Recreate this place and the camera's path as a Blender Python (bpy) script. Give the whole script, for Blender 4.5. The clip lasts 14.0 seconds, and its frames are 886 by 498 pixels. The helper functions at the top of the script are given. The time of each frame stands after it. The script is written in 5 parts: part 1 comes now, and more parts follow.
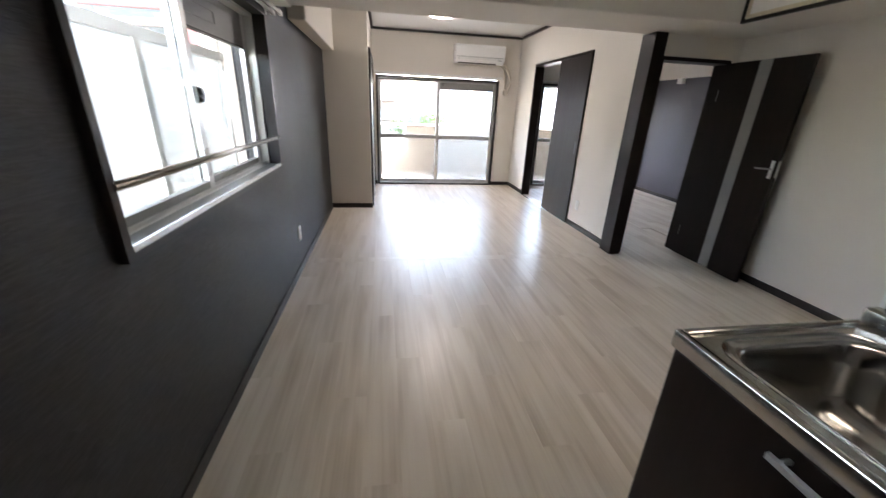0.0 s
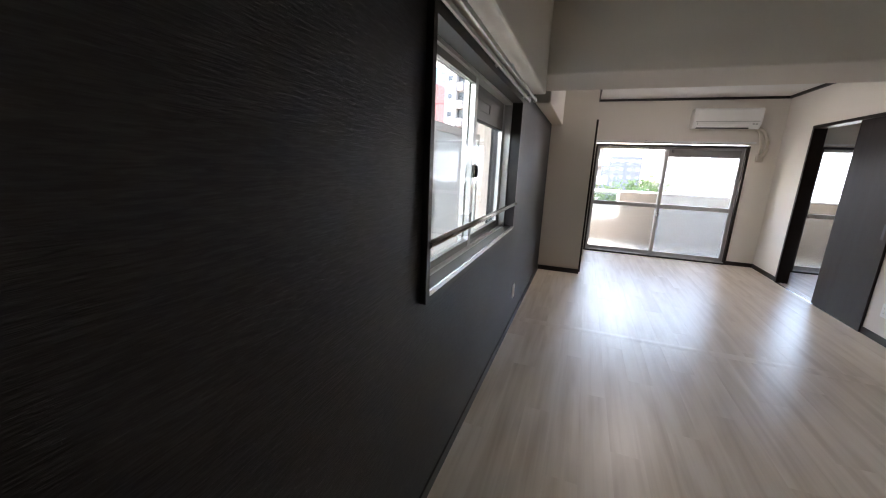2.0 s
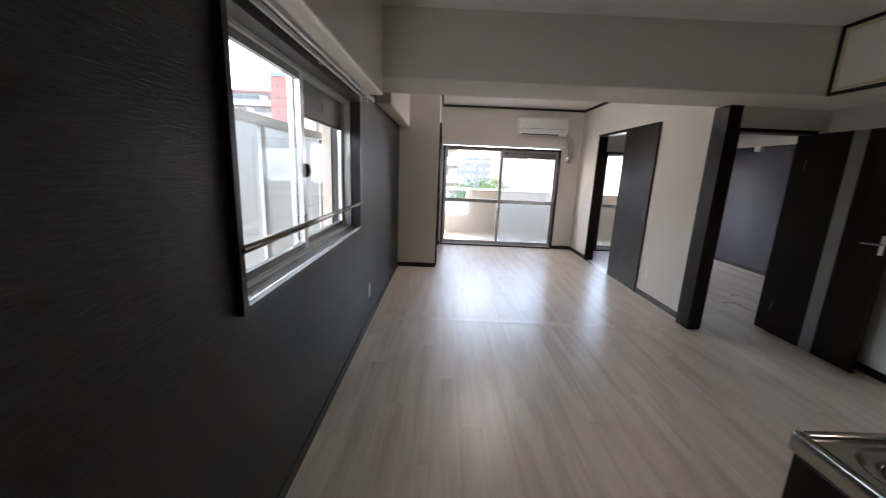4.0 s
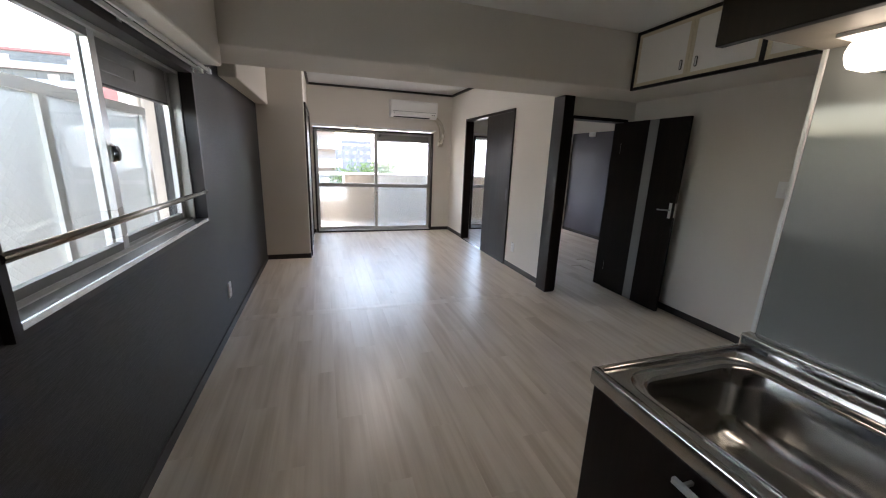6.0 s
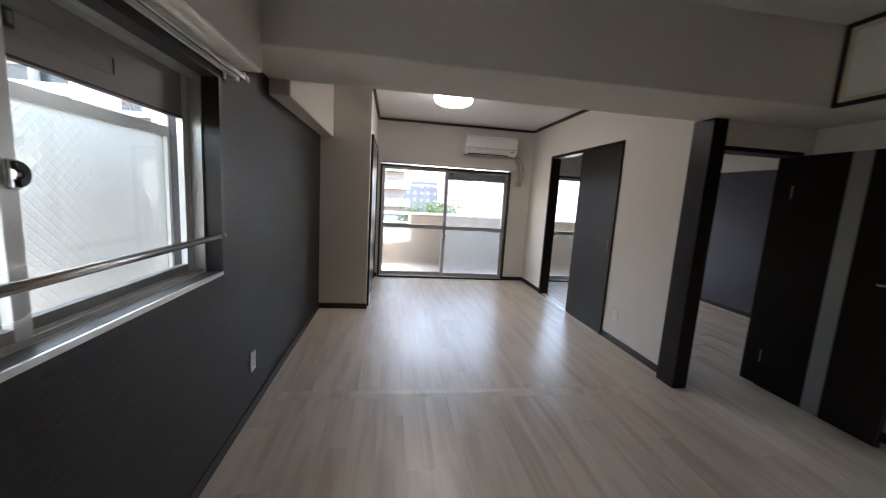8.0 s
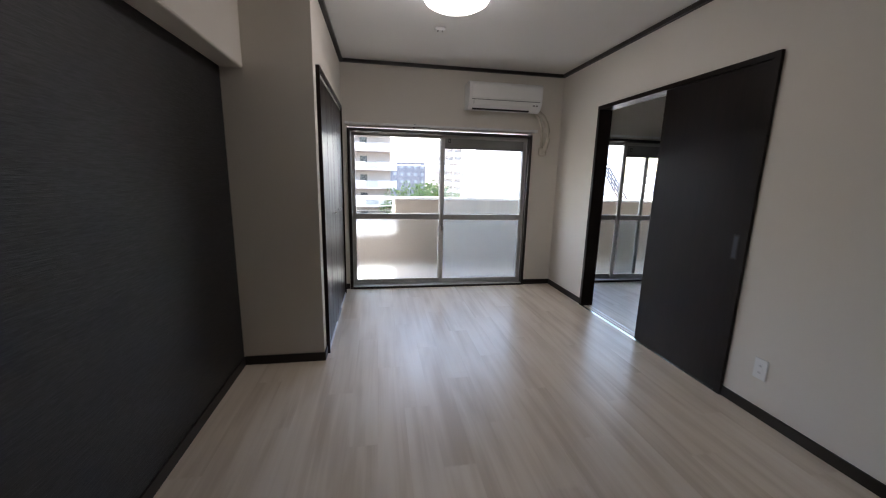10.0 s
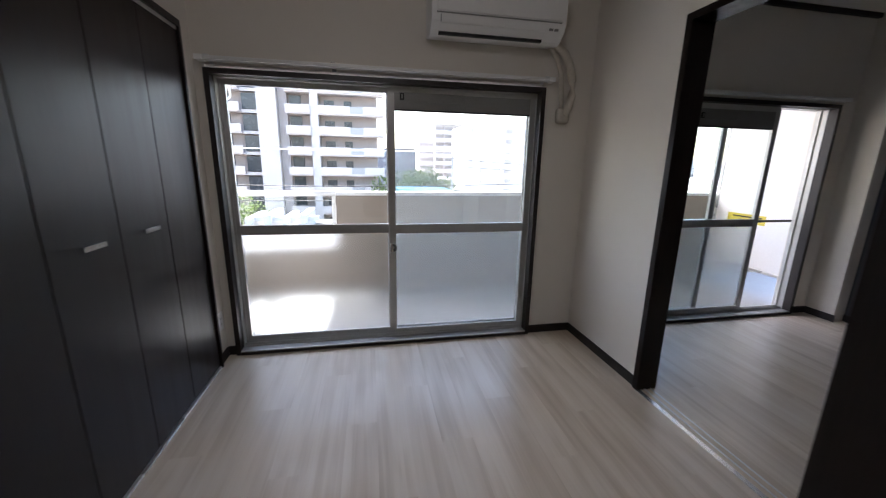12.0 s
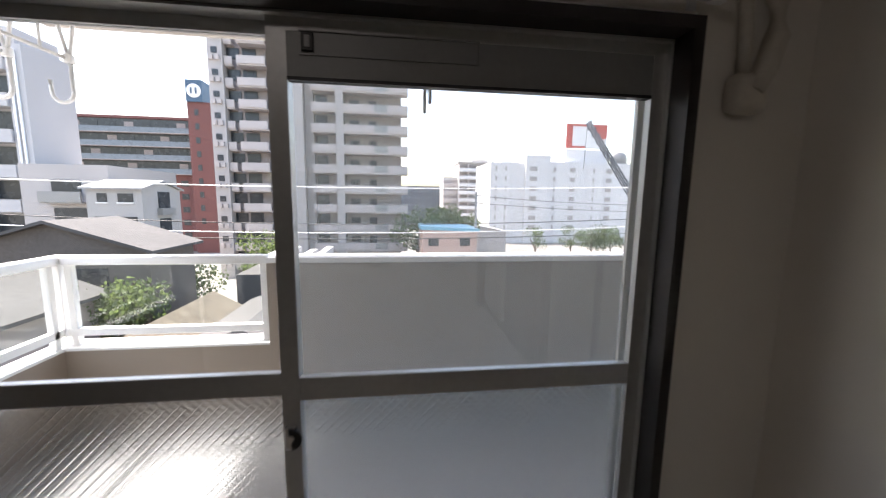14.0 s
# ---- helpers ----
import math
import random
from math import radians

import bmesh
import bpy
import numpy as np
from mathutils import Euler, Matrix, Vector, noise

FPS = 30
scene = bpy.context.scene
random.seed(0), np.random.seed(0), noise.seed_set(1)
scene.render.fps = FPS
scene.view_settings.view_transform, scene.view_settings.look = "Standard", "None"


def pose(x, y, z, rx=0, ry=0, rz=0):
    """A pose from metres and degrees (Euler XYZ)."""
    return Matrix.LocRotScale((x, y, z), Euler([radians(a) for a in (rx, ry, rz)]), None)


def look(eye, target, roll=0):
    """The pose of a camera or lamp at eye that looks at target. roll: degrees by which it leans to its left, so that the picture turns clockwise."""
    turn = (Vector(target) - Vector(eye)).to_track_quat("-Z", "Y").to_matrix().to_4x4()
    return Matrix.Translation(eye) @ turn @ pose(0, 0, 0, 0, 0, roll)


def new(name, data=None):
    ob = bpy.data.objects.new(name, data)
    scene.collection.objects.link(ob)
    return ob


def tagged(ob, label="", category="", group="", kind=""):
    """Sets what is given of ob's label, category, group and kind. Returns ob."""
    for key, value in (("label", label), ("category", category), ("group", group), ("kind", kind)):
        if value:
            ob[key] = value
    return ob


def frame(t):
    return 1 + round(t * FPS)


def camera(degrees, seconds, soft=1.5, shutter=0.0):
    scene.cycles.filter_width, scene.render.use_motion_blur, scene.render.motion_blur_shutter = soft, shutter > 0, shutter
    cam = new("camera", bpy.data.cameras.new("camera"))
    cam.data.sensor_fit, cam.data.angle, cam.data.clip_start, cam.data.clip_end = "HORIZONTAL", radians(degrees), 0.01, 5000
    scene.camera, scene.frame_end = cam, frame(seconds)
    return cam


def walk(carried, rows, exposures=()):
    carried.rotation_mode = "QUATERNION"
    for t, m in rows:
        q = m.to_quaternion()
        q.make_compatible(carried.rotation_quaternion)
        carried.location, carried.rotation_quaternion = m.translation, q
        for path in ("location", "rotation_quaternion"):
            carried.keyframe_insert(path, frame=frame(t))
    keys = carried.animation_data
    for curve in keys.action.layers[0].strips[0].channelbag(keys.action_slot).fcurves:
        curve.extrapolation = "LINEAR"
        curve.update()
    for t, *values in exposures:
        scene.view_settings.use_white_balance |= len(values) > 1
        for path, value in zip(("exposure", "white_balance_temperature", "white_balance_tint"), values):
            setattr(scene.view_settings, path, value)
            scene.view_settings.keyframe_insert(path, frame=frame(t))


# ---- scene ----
cam = camera(100.6, 14.0, 1.1, 0.4)
PATH = [
    (0, (0.163, 0.452, 1.348), (0.471, 2.293, 0.63), 2.5),
    (0.5, (0.1, 0.441, 1.375), (0.173, 2.36, 0.816), 1.8),
    (1, (0.036, 0.427, 1.381), (-0.175, 2.352, 0.881), 2.4),
    (1.5, (-0.032, 0.414, 1.383), (-0.537, 2.293, 0.919), 2.2),
    (2, (-0.068, 0.399, 1.387), (-0.744, 2.226, 0.935), 2.3),
    (2.5, (-0.054, 0.396, 1.397), (-0.703, 2.235, 0.952), 2.0),
    (3, (-0.013, 0.416, 1.394), (-0.448, 2.319, 0.958), 2.2),
    (3.5, (0.036, 0.42, 1.392), (-0.161, 2.364, 0.963), 2.4),
    (4, (0.078, 0.415, 1.39), (0.087, 2.369, 0.966), 2.5),
    (4.2, (0.092, 0.417, 1.388), (0.196, 2.367, 0.959), 2.8),
    (6.3, (0.212, 0.419, 1.387), (0.827, 2.26, 0.902), 2.1),
    (6.5, (0.224, 0.447, 1.382), (0.812, 2.298, 0.905), 2.9),
    (7, (0.229, 0.6, 1.359), (0.694, 2.497, 0.927), 2.7),
    (7.5, (0.218, 0.917, 1.374), (0.658, 2.83, 0.989), 2.0),
    (8, (0.245, 1.298, 1.365), (0.529, 3.257, 1.08), 3.5),
    (8.2, (0.248, 1.45, 1.362), (0.508, 3.401, 1.002), 4.3),
    (10.3, (0.451, 3.266, 1.314), (0.787, 5.199, 0.927), 1.0),
    (10.5, (0.5, 3.437, 1.338), (0.806, 5.376, 0.954), 0.9),
    (11, (0.606, 3.875, 1.332), (1.121, 5.774, 0.971), 1.5),
    (11.5, (0.802, 4.315, 1.307), (1.201, 6.225, 0.871), 1.0),
    (12, (0.97, 4.749, 1.3), (1.348, 6.66, 0.847), 1.0),
    (12.5, (1.093, 5.182, 1.297), (1.327, 7.121, 0.866), 1.5),
    (13, (1.14, 5.596, 1.301), (1.193, 7.551, 0.883), 1.2),
    (13.5, (1.264, 5.988, 1.326), (1.562, 7.928, 0.947), 0.4),
    (14, (1.396, 6.358, 1.354), (1.649, 8.324, 1.089), 0.8),
]
EXPOSURES = [(0.0, 5.2, 6700, 18), (0.8, 4.65, 6700, 19), (4.2, 4.5, 6650, 19), (8.2, 4.15, 6650, 18), (10.5, 3.65, 6450, 18), (12.0, 3.25, 6350, 19), (13.0, 2.6, 6500, 20), (14.0, 2.2, 6800, 20)]
walk(cam, [(t, look(eye, target, roll)) for t, eye, target, roll in PATH], EXPOSURES)

# world and sun
SUN_EL, SUN_AZ = 59.0, -63.0
world = bpy.data.worlds.new("world")
scene.world = world
world.use_nodes = True
wn = world.node_tree.nodes
sky = wn.new("ShaderNodeTexSky")
sky.sky_type, sky.sun_disc = "NISHITA", False
sky.sun_elevation, sky.sun_rotation = radians(SUN_EL), radians(SUN_AZ)
sky.air_density, sky.dust_density, sky.ozone_density = 1.3, 2.6, 0.3
wn["Background"].inputs[1].default_value = 0.15
world.node_tree.links.new(sky.outputs[0], wn["Background"].inputs[0])
sun = new("sun", bpy.data.lights.new("sun", "SUN"))
sun.data.energy, sun.data.angle, sun.data.color = 4.6, radians(0.5), (1.0, 0.96, 0.9)
sun_from = Vector((math.sin(radians(SUN_AZ)) * math.cos(radians(SUN_EL)), math.cos(radians(SUN_AZ)) * math.cos(radians(SUN_EL)), math.sin(radians(SUN_EL))))
sun.matrix_world = look(sun_from * 60, (0, 0, 0))


# ---- materials ----
def material(name, color, rough=0.6, metal=0.0, vary=0.06, grain=40.0, bump=0.05, stretch=(1, 1, 1), coat=0.0, blotch=1.3, tint=0.0, spec=0.5):
    """A surface with grain and blotches at two scales, in world-sized coordinates."""
    m = bpy.data.materials.new(name)
    m.use_nodes = True
    n, link = m.node_tree.nodes, m.node_tree.links.new
    b = n["Principled BSDF"]
    b.inputs["Metallic"].default_value = metal
    b.inputs["Coat Weight"].default_value = coat
    b.inputs["Coat Roughness"].default_value = 0.2
    b.inputs["Specular IOR Level"].default_value = spec
    geo = n.new("ShaderNodeNewGeometry")
    mp = n.new("ShaderNodeMapping")
    mp.inputs["Scale"].default_value = stretch
    link(geo.outputs["Position"], mp.inputs[0])
    fine, wide = n.new("ShaderNodeTexNoise"), n.new("ShaderNodeTexNoise")
    fine.inputs["Scale"].default_value, wide.inputs["Scale"].default_value = grain, blotch
    fine.inputs["Detail"].default_value, wide.inputs["Detail"].default_value = 4, 3
    link(mp.outputs[0], fine.inputs[0])
    link(mp.outputs[0], wide.inputs[0])
    add = n.new("ShaderNodeMath")
    add.operation = "ADD"
    link(fine.outputs[0], add.inputs[0])
    link(wide.outputs[0], add.inputs[1])
    last = add.outputs[0]
    if tint:
        info = n.new("ShaderNodeObjectInfo")
        mul = n.new("ShaderNodeMath")
        mul.operation = "MULTIPLY_ADD"
        mul.inputs[1].default_value = tint
        link(info.outputs["Random"], mul.inputs[0])
        link(last, mul.inputs[2])
        last = mul.outputs[0]
    ramp = n.new("ShaderNodeMapRange")
    ramp.inputs[1].default_value, ramp.inputs[2].default_value = 0.6, 1.4 + tint
    ramp.inputs[3].default_value, ramp.inputs[4].default_value = 1 - vary, 1 + vary
    link(last, ramp.inputs[0])
    mix = n.new("ShaderNodeVectorMath")
    mix.operation = "SCALE"
    mix.inputs[0].default_value = color
    link(ramp.outputs[0], mix.inputs["Scale"])
    link(mix.outputs[0], b.inputs["Base Color"])
    rr = n.new("ShaderNodeMapRange")
    rr.inputs[1].default_value, rr.inputs[2].default_value = 0.3, 0.7
    rr.inputs[3].default_value, rr.inputs[4].default_value = max(rough - 0.06, 0.03), min(rough + 0.06, 1)
    link(wide.outputs[0], rr.inputs[0])
    link(rr.outputs[0], b.inputs["Roughness"])
    if bump:
        bp = n.new("ShaderNodeBump")
        bp.inputs["Strength"].default_value, bp.inputs["Distance"].default_value = bump, 0.002
        link(fine.outputs[0], bp.inputs["Height"])
        link(bp.outputs[0], b.inputs["Normal"])
    return m


def dark_paper(name):
    """Charcoal wallpaper with short horizontal brushed ridges."""
    m = bpy.data.materials.new(name)
    m.use_nodes = True
    n, link = m.node_tree.nodes, m.node_tree.links.new
    b = n["Principled BSDF"]
    geo = n.new("ShaderNodeNewGeometry")
    out = []
    for scale, det, dist in (((15, 15, 150), 3.0, 0.9), ((30, 30, 420), 2.0, 0.3), ((0.9, 0.9, 1.2), 2.0, 0.0)):
        mp = n.new("ShaderNodeMapping")
        mp.inputs["Scale"].default_value = scale
        link(geo.outputs["Position"], mp.inputs[0])
        t = n.new("ShaderNodeTexNoise")
        t.inputs["Scale"].default_value, t.inputs["Detail"].default_value, t.inputs["Distortion"].default_value = 1.0, det, dist
        link(mp.outputs[0], t.inputs[0])
        out.append(t.outputs[0])
    add = n.new("ShaderNodeMath")
    add.operation = "MULTIPLY_ADD"
    add.inputs[1].default_value = 0.5
    link(out[1], add.inputs[0])
    link(out[0], add.inputs[2])
    # light caught on the ridges is also put into the colour: higher is paler
    ramp = n.new("ShaderNodeValToRGB")
    e = ramp.color_ramp.elements
    e[0].position, e[0].color = 0.60, (0.008, 0.008, 0.009, 1)
    e[1].position, e[1].color = 1.0, (0.029, 0.0285, 0.031, 1)
    link(add.outputs[0], ramp.inputs[0])
    link(ramp.outputs[0], b.inputs["Base Color"])
    rr = n.new("ShaderNodeMapRange")
    rr.inputs[3].default_value, rr.inputs[4].default_value = 0.42, 0.6
    link(out[2], rr.inputs[0])
    link(rr.outputs[0], b.inputs["Roughness"])
    bp = n.new("ShaderNodeBump")
    bp.inputs["Strength"].default_value, bp.inputs["Distance"].default_value = 0.75, 0.0022
    link(add.outputs[0], bp.inputs["Height"])
    link(bp.outputs[0], b.inputs["Normal"])
    return m


def floor_wood(name):
    """Pale greige plank print with streaks that run along y."""
    m = bpy.data.materials.new(name)
    m.use_nodes = True
    n, link = m.node_tree.nodes, m.node_tree.links.new
    b = n["Principled BSDF"]
    geo, info = n.new("ShaderNodeNewGeometry"), n.new("ShaderNodeObjectInfo")
    off = n.new("ShaderNodeVectorMath")
    off.operation = "MULTIPLY_ADD"
    comb = n.new("ShaderNodeCombineXYZ")
    for k in range(2):
        link(info.outputs["Random"], comb.inputs[k])
    link(comb.outputs[0], off.inputs[0])
    off.inputs[1].default_value = (13, 37, 0)
    link(geo.outputs["Position"], off.inputs[2])
    streak = []
    for sx, sy, det in ((26, 0.9, 3), (110, 2.2, 4), (7, 1.1, 2)):
        mp = n.new("ShaderNodeMapping")
        mp.inputs["Scale"].default_value = (sx, sy, 1)
        link(off.outputs[0], mp.inputs[0])
        t = n.new("ShaderNodeTexNoise")
        t.inputs["Scale"].default_value, t.inputs["Detail"].default_value, t.inputs["Distortion"].default_value = 1, det, 0.4
        link(mp.outputs[0], t.inputs[0])
        streak.append(t.outputs[0])
    total = None
    for s, w in zip(streak, (0.34, 0.11, 0.58)):
        mul = n.new("ShaderNodeMath")
        mul.operation = "MULTIPLY_ADD"
        mul.inputs[1].default_value = w
        link(s, mul.inputs[0])
        if total:
            link(total, mul.inputs[2])
        else:
            mul.inputs[2].default_value = 0
        total = mul.outputs[0]
    mul = n.new("ShaderNodeMath")
    mul.operation = "MULTIPLY_ADD"
    mul.inputs[1].default_value = 0.05
    link(info.outputs["Random"], mul.inputs[0])
    link(total, mul.inputs[2])
    ramp = n.new("ShaderNodeValToRGB")
    e = ramp.color_ramp.elements
    e[0].position, e[0].color = 0.40, (0.56, 0.455, 0.345, 1)
    e[1].position, e[1].color = 0.82, (0.82, 0.745, 0.645, 1)
    mid = ramp.color_ramp.elements.new(0.585)
    mid.color = (0.72, 0.62, 0.508, 1)
    link(mul.outputs[0], ramp.inputs[0])
    link(ramp.outputs[0], b.inputs["Base Color"])
    rr = n.new("ShaderNodeMapRange")
    rr.inputs[3].default_value, rr.inputs[4].default_value = 0.28, 0.37
    link(streak[1], rr.inputs[0])
    link(rr.outputs[0], b.inputs["Roughness"])
    b.inputs["Specular IOR Level"].default_value = 0.9
    bp = n.new("ShaderNodeBump")
    bp.inputs["Strength"].default_value, bp.inputs["Distance"].default_value = 0.12, 0.001
    link(streak[1], bp.inputs["Height"])
    link(bp.outputs[0], b.inputs["Normal"])
    return m


def clear_glass(name, tint=(0.96, 0.98, 0.97)):
    m = bpy.data.materials.new(name)
    m.use_nodes = True
    n, link = m.node_tree.nodes, m.node_tree.links.new
    n.remove(n["Principled BSDF"])
    tr, gl, lw, mx = n.new("ShaderNodeBsdfTransparent"), n.new("ShaderNodeBsdfGlossy"), n.new("ShaderNodeLayerWeight"), n.new("ShaderNodeMixShader")
    pw, mr = n.new("ShaderNodeMath"), n.new("ShaderNodeMapRange")
    tr.inputs[0].default_value = (*tint, 1)
    gl.inputs["Roughness"].default_value = 0.02
    pw.operation = "POWER"
    pw.inputs[1].default_value = 5.0
    mr.inputs[3].default_value, mr.inputs[4].default_value = 0.03, 0.7
    link(lw.outputs["Facing"], pw.inputs[0])
    link(pw.outputs[0], mr.inputs[0])
    link(mr.outputs[0], mx.inputs[0])
    link(tr.outputs[0], mx.inputs[1])
    link(gl.outputs[0], mx.inputs[2])
    link(mx.outputs[0], n["Material Output"].inputs[0])
    return m


def figured_glass(name, color, rough, pitch=0.02, depth=0.5, thin=1):
    """Rolled glass with an embossed diagonal lattice."""
    m = bpy.data.materials.new(name)
    m.use_nodes = True
    n, link = m.node_tree.nodes, m.node_tree.links.new
    b = n["Principled BSDF"]
    b.inputs["Base Color"].default_value = (*color, 1)
    b.inputs["Transmission Weight"].default_value = 1.0
    b.inputs["Roughness"].default_value = rough
    b.inputs["IOR"].default_value = 1.3
    geo = n.new("ShaderNodeNewGeometry")
    xyz = n.new("ShaderNodeSeparateXYZ")
    link(geo.outputs["Position"], xyz.inputs[0])
    flat = n.new("ShaderNodeMath")
    flat.operation = "ADD"
    link(xyz.outputs[0], flat.inputs[0])
    link(xyz.outputs[1], flat.inputs[1])
    waves = []
    for s in (1, -1):
        a = n.new("ShaderNodeMath")
        a.operation = "MULTIPLY_ADD"
        a.inputs[1].default_value = s
        link(xyz.outputs[2], a.inputs[0])
        link(flat.outputs[0], a.inputs[2])
        p = n.new("ShaderNodeMath")
        p.operation = "PINGPONG"
        p.inputs[1].default_value = pitch / 2
        link(a.outputs[0], p.inputs[0])
        waves.append(p.outputs[0])
    low = n.new("ShaderNodeMath")
    low.operation = "MINIMUM"
    link(waves[0], low.inputs[0])
    link(waves[1], low.inputs[1])
    groove = n.new("ShaderNodeMath")
    groove.operation = "MINIMUM"
    groove.inputs[1].default_value = pitch * 0.16
    link(low.outputs[0], groove.inputs[0])
    # only one side of the sheet is embossed
    tc = n.new("ShaderNodeTexCoord")
    sides = n.new("ShaderNodeSeparateXYZ")
    link(tc.outputs["Generated"], sides.inputs[0])
    side = n.new("ShaderNodeMath")
    side.operation = "GREATER_THAN"
    side.inputs[1].default_value = 0.5
    link(sides.outputs[thin], side.inputs[0])
    emboss = n.new("ShaderNodeMath")
    emboss.operation = "MULTIPLY"
    link(groove.outputs[0], emboss.inputs[0])
    link(side.outputs[0], emboss.inputs[1])
    bp = n.new("ShaderNodeBump")
    bp.inputs["Strength"].default_value, bp.inputs["Distance"].default_value = depth, 0.4
    link(emboss.outputs[0], bp.inputs["Height"])
    link(bp.outputs[0], b.inputs["Normal"])
    return m


def insect_net(name):
    """Fine grey netting: mostly see-through, with a thin grey veil."""
    m = bpy.data.materials.new(name)
    m.use_nodes = True
    n, link = m.node_tree.nodes, m.node_tree.links.new
    b = n["Principled BSDF"]
    b.inputs["Base Color"].default_value = (0.55, 0.58, 0.60, 1)
    b.inputs["Roughness"].default_value = 0.8
    tr, mx = n.new("ShaderNodeBsdfTransparent"), n.new("ShaderNodeMixShader")
    mx.inputs[0].default_value = 0.18
    thread, through_light = n.new("ShaderNodeMixShader"), n.new("ShaderNodeBsdfTranslucent")
    through_light.inputs[0].default_value = (0.58, 0.62, 0.61, 1)
    thread.inputs[0].default_value = 0.6
    link(b.outputs[0], thread.inputs[1])
    link(through_light.outputs[0], thread.inputs[2])
    link(tr.outputs[0], mx.inputs[1])
    link(thread.outputs[0], mx.inputs[2])
    link(mx.outputs[0], n["Material Output"].inputs[0])
    return m


def glowing(name, color, strength):
    m = material(name, color, 0.4, vary=0.01, bump=0)
    b = m.node_tree.nodes["Principled BSDF"]
    b.inputs["Emission Color"].default_value = (*color, 1)
    b.inputs["Emission Strength"].default_value = strength
    return m


WHITE = material("white_wallpaper", (0.75, 0.705, 0.64), 0.85, vary=0.03, grain=260, bump=0.25)
CEIL = material("ceiling_paper", (0.84, 0.83, 0.81), 0.34, vary=0.02, grain=220, bump=0.15)
CHARCOAL = dark_paper("charcoal_wallpaper")
SLATE = material("slate_wallpaper", (0.06, 0.06, 0.075), 0.6, vary=0.15, grain=180, bump=0.3)
DARKWOOD = material("dark_stained_wood", (0.0112, 0.0065, 0.0053), 0.37, vary=0.35, grain=6, bump=0.08, stretch=(14, 14, 1.0), spec=0.22)
DARKTRIM = material("dark_trim", (0.018, 0.013, 0.012), 0.45, vary=0.25, grain=20, bump=0.1)
BROWNWOOD = material("brown_door_wood", (0.20, 0.095, 0.045), 0.45, vary=0.2, grain=6, bump=0.08, stretch=(14, 14, 1.0))
PLANK = floor_wood("pale_plank")
ALU = material("anodised_aluminium", (0.55, 0.55, 0.54), 0.4, metal=0.5, vary=0.08, grain=60, bump=0.03)
ALUBRIGHT = material("bright_aluminium", (0.72, 0.72, 0.72), 0.3, metal=0.6, vary=0.06, grain=50, bump=0.03)
VENT = material("grey_vent_panel", (0.27, 0.27, 0.265), 0.45, metal=0.2, vary=0.06, grain=60, bump=0.04)
STEEL = material("stainless_steel", (0.50, 0.49, 0.47), 0.2, metal=1.0, vary=0.04, grain=40, bump=0.01, blotch=0.8)
CHROME = material("chrome", (0.75, 0.75, 0.76), 0.12, metal=1.0, vary=0.03, grain=30, bump=0)
PLASTIC = material("white_plastic", (0.86, 0.855, 0.84), 0.4, vary=0.02, grain=90, bump=0.03)
CREAM = material("cream_duct_tape", (0.60, 0.55, 0.47), 0.7, vary=0.10, grain=60, bump=0.2)
BLACK = material("black_plastic", (0.015, 0.015, 0.016), 0.45, vary=0.1, grain=80, bump=0.03)
CREAMPAINT = material("cream_painted_wood", (0.66, 0.58, 0.42), 0.5, vary=0.05, grain=60, bump=0.06)
CARCASS = material("carcass_board", (0.30, 0.27, 0.22), 0.6, vary=0.05, grain=40, bump=0.05)
DOORWHITE = material("white_cupboard_paper", (0.80, 0.77, 0.72), 0.7, vary=0.03, grain=120, bump=0.1)
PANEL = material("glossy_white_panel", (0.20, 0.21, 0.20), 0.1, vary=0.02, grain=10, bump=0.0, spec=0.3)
GREYSTRIP = material("grey_inset_strip", (0.26, 0.26, 0.26), 0.35, vary=0.06, grain=40, bump=0.05)
SILLGREY = material("grey_sill_metal", (0.085, 0.09, 0.095), 0.35, metal=0.3, vary=0.08, grain=40, bump=0.03)
SILL = material("polished_sill_metal", (0.80, 0.80, 0.80), 0.24, metal=0.75, vary=0.06, grain=30, bump=0.02)
GLASS = clear_glass("clear_glass")
NET = insect_net("insect_net")
FROST = figured_glass("figured_glass", (0.69, 0.75, 0.755), 0.22, pitch=0.027, depth=0.45)
SCREENGLASS = figured_glass("wired_screen_glass", (0.27, 0.295, 0.295), 0.42, pitch=0.045, depth=0.32, thin=0)
LAMPGLOW = glowing("lamp_diffuser", (1.0, 0.97, 0.92), 1.1)
TUBEGLOW = glowing("tube_lamp_cover", (1.0, 0.91, 0.76), 0.34)
CONCRETE = material("balcony_paint", (0.30, 0.25, 0.205), 0.85, vary=0.08, grain=70, bump=0.3)
SOFFIT = material("balcony_soffit", (0.50, 0.47, 0.43), 0.85, vary=0.05, grain=90, bump=0.3)
BALFLOOR = material("balcony_floor", (0.32, 0.32, 0.32), 0.75, vary=0.12, grain=60, bump=0.25)
RAILWHITE = material("white_rail_paint", (0.78, 0.78, 0.77), 0.4, vary=0.04, grain=60, bump=0.05)


# ---- builders ----
BASE = {}


def thing(name, at, label, category, group="", kind=""):
    ob = new(name)
    ob.location = at
    ob.empty_display_size = 0.1
    BASE[ob] = Vector(at)
    return tagged(ob, label, category, group, kind)


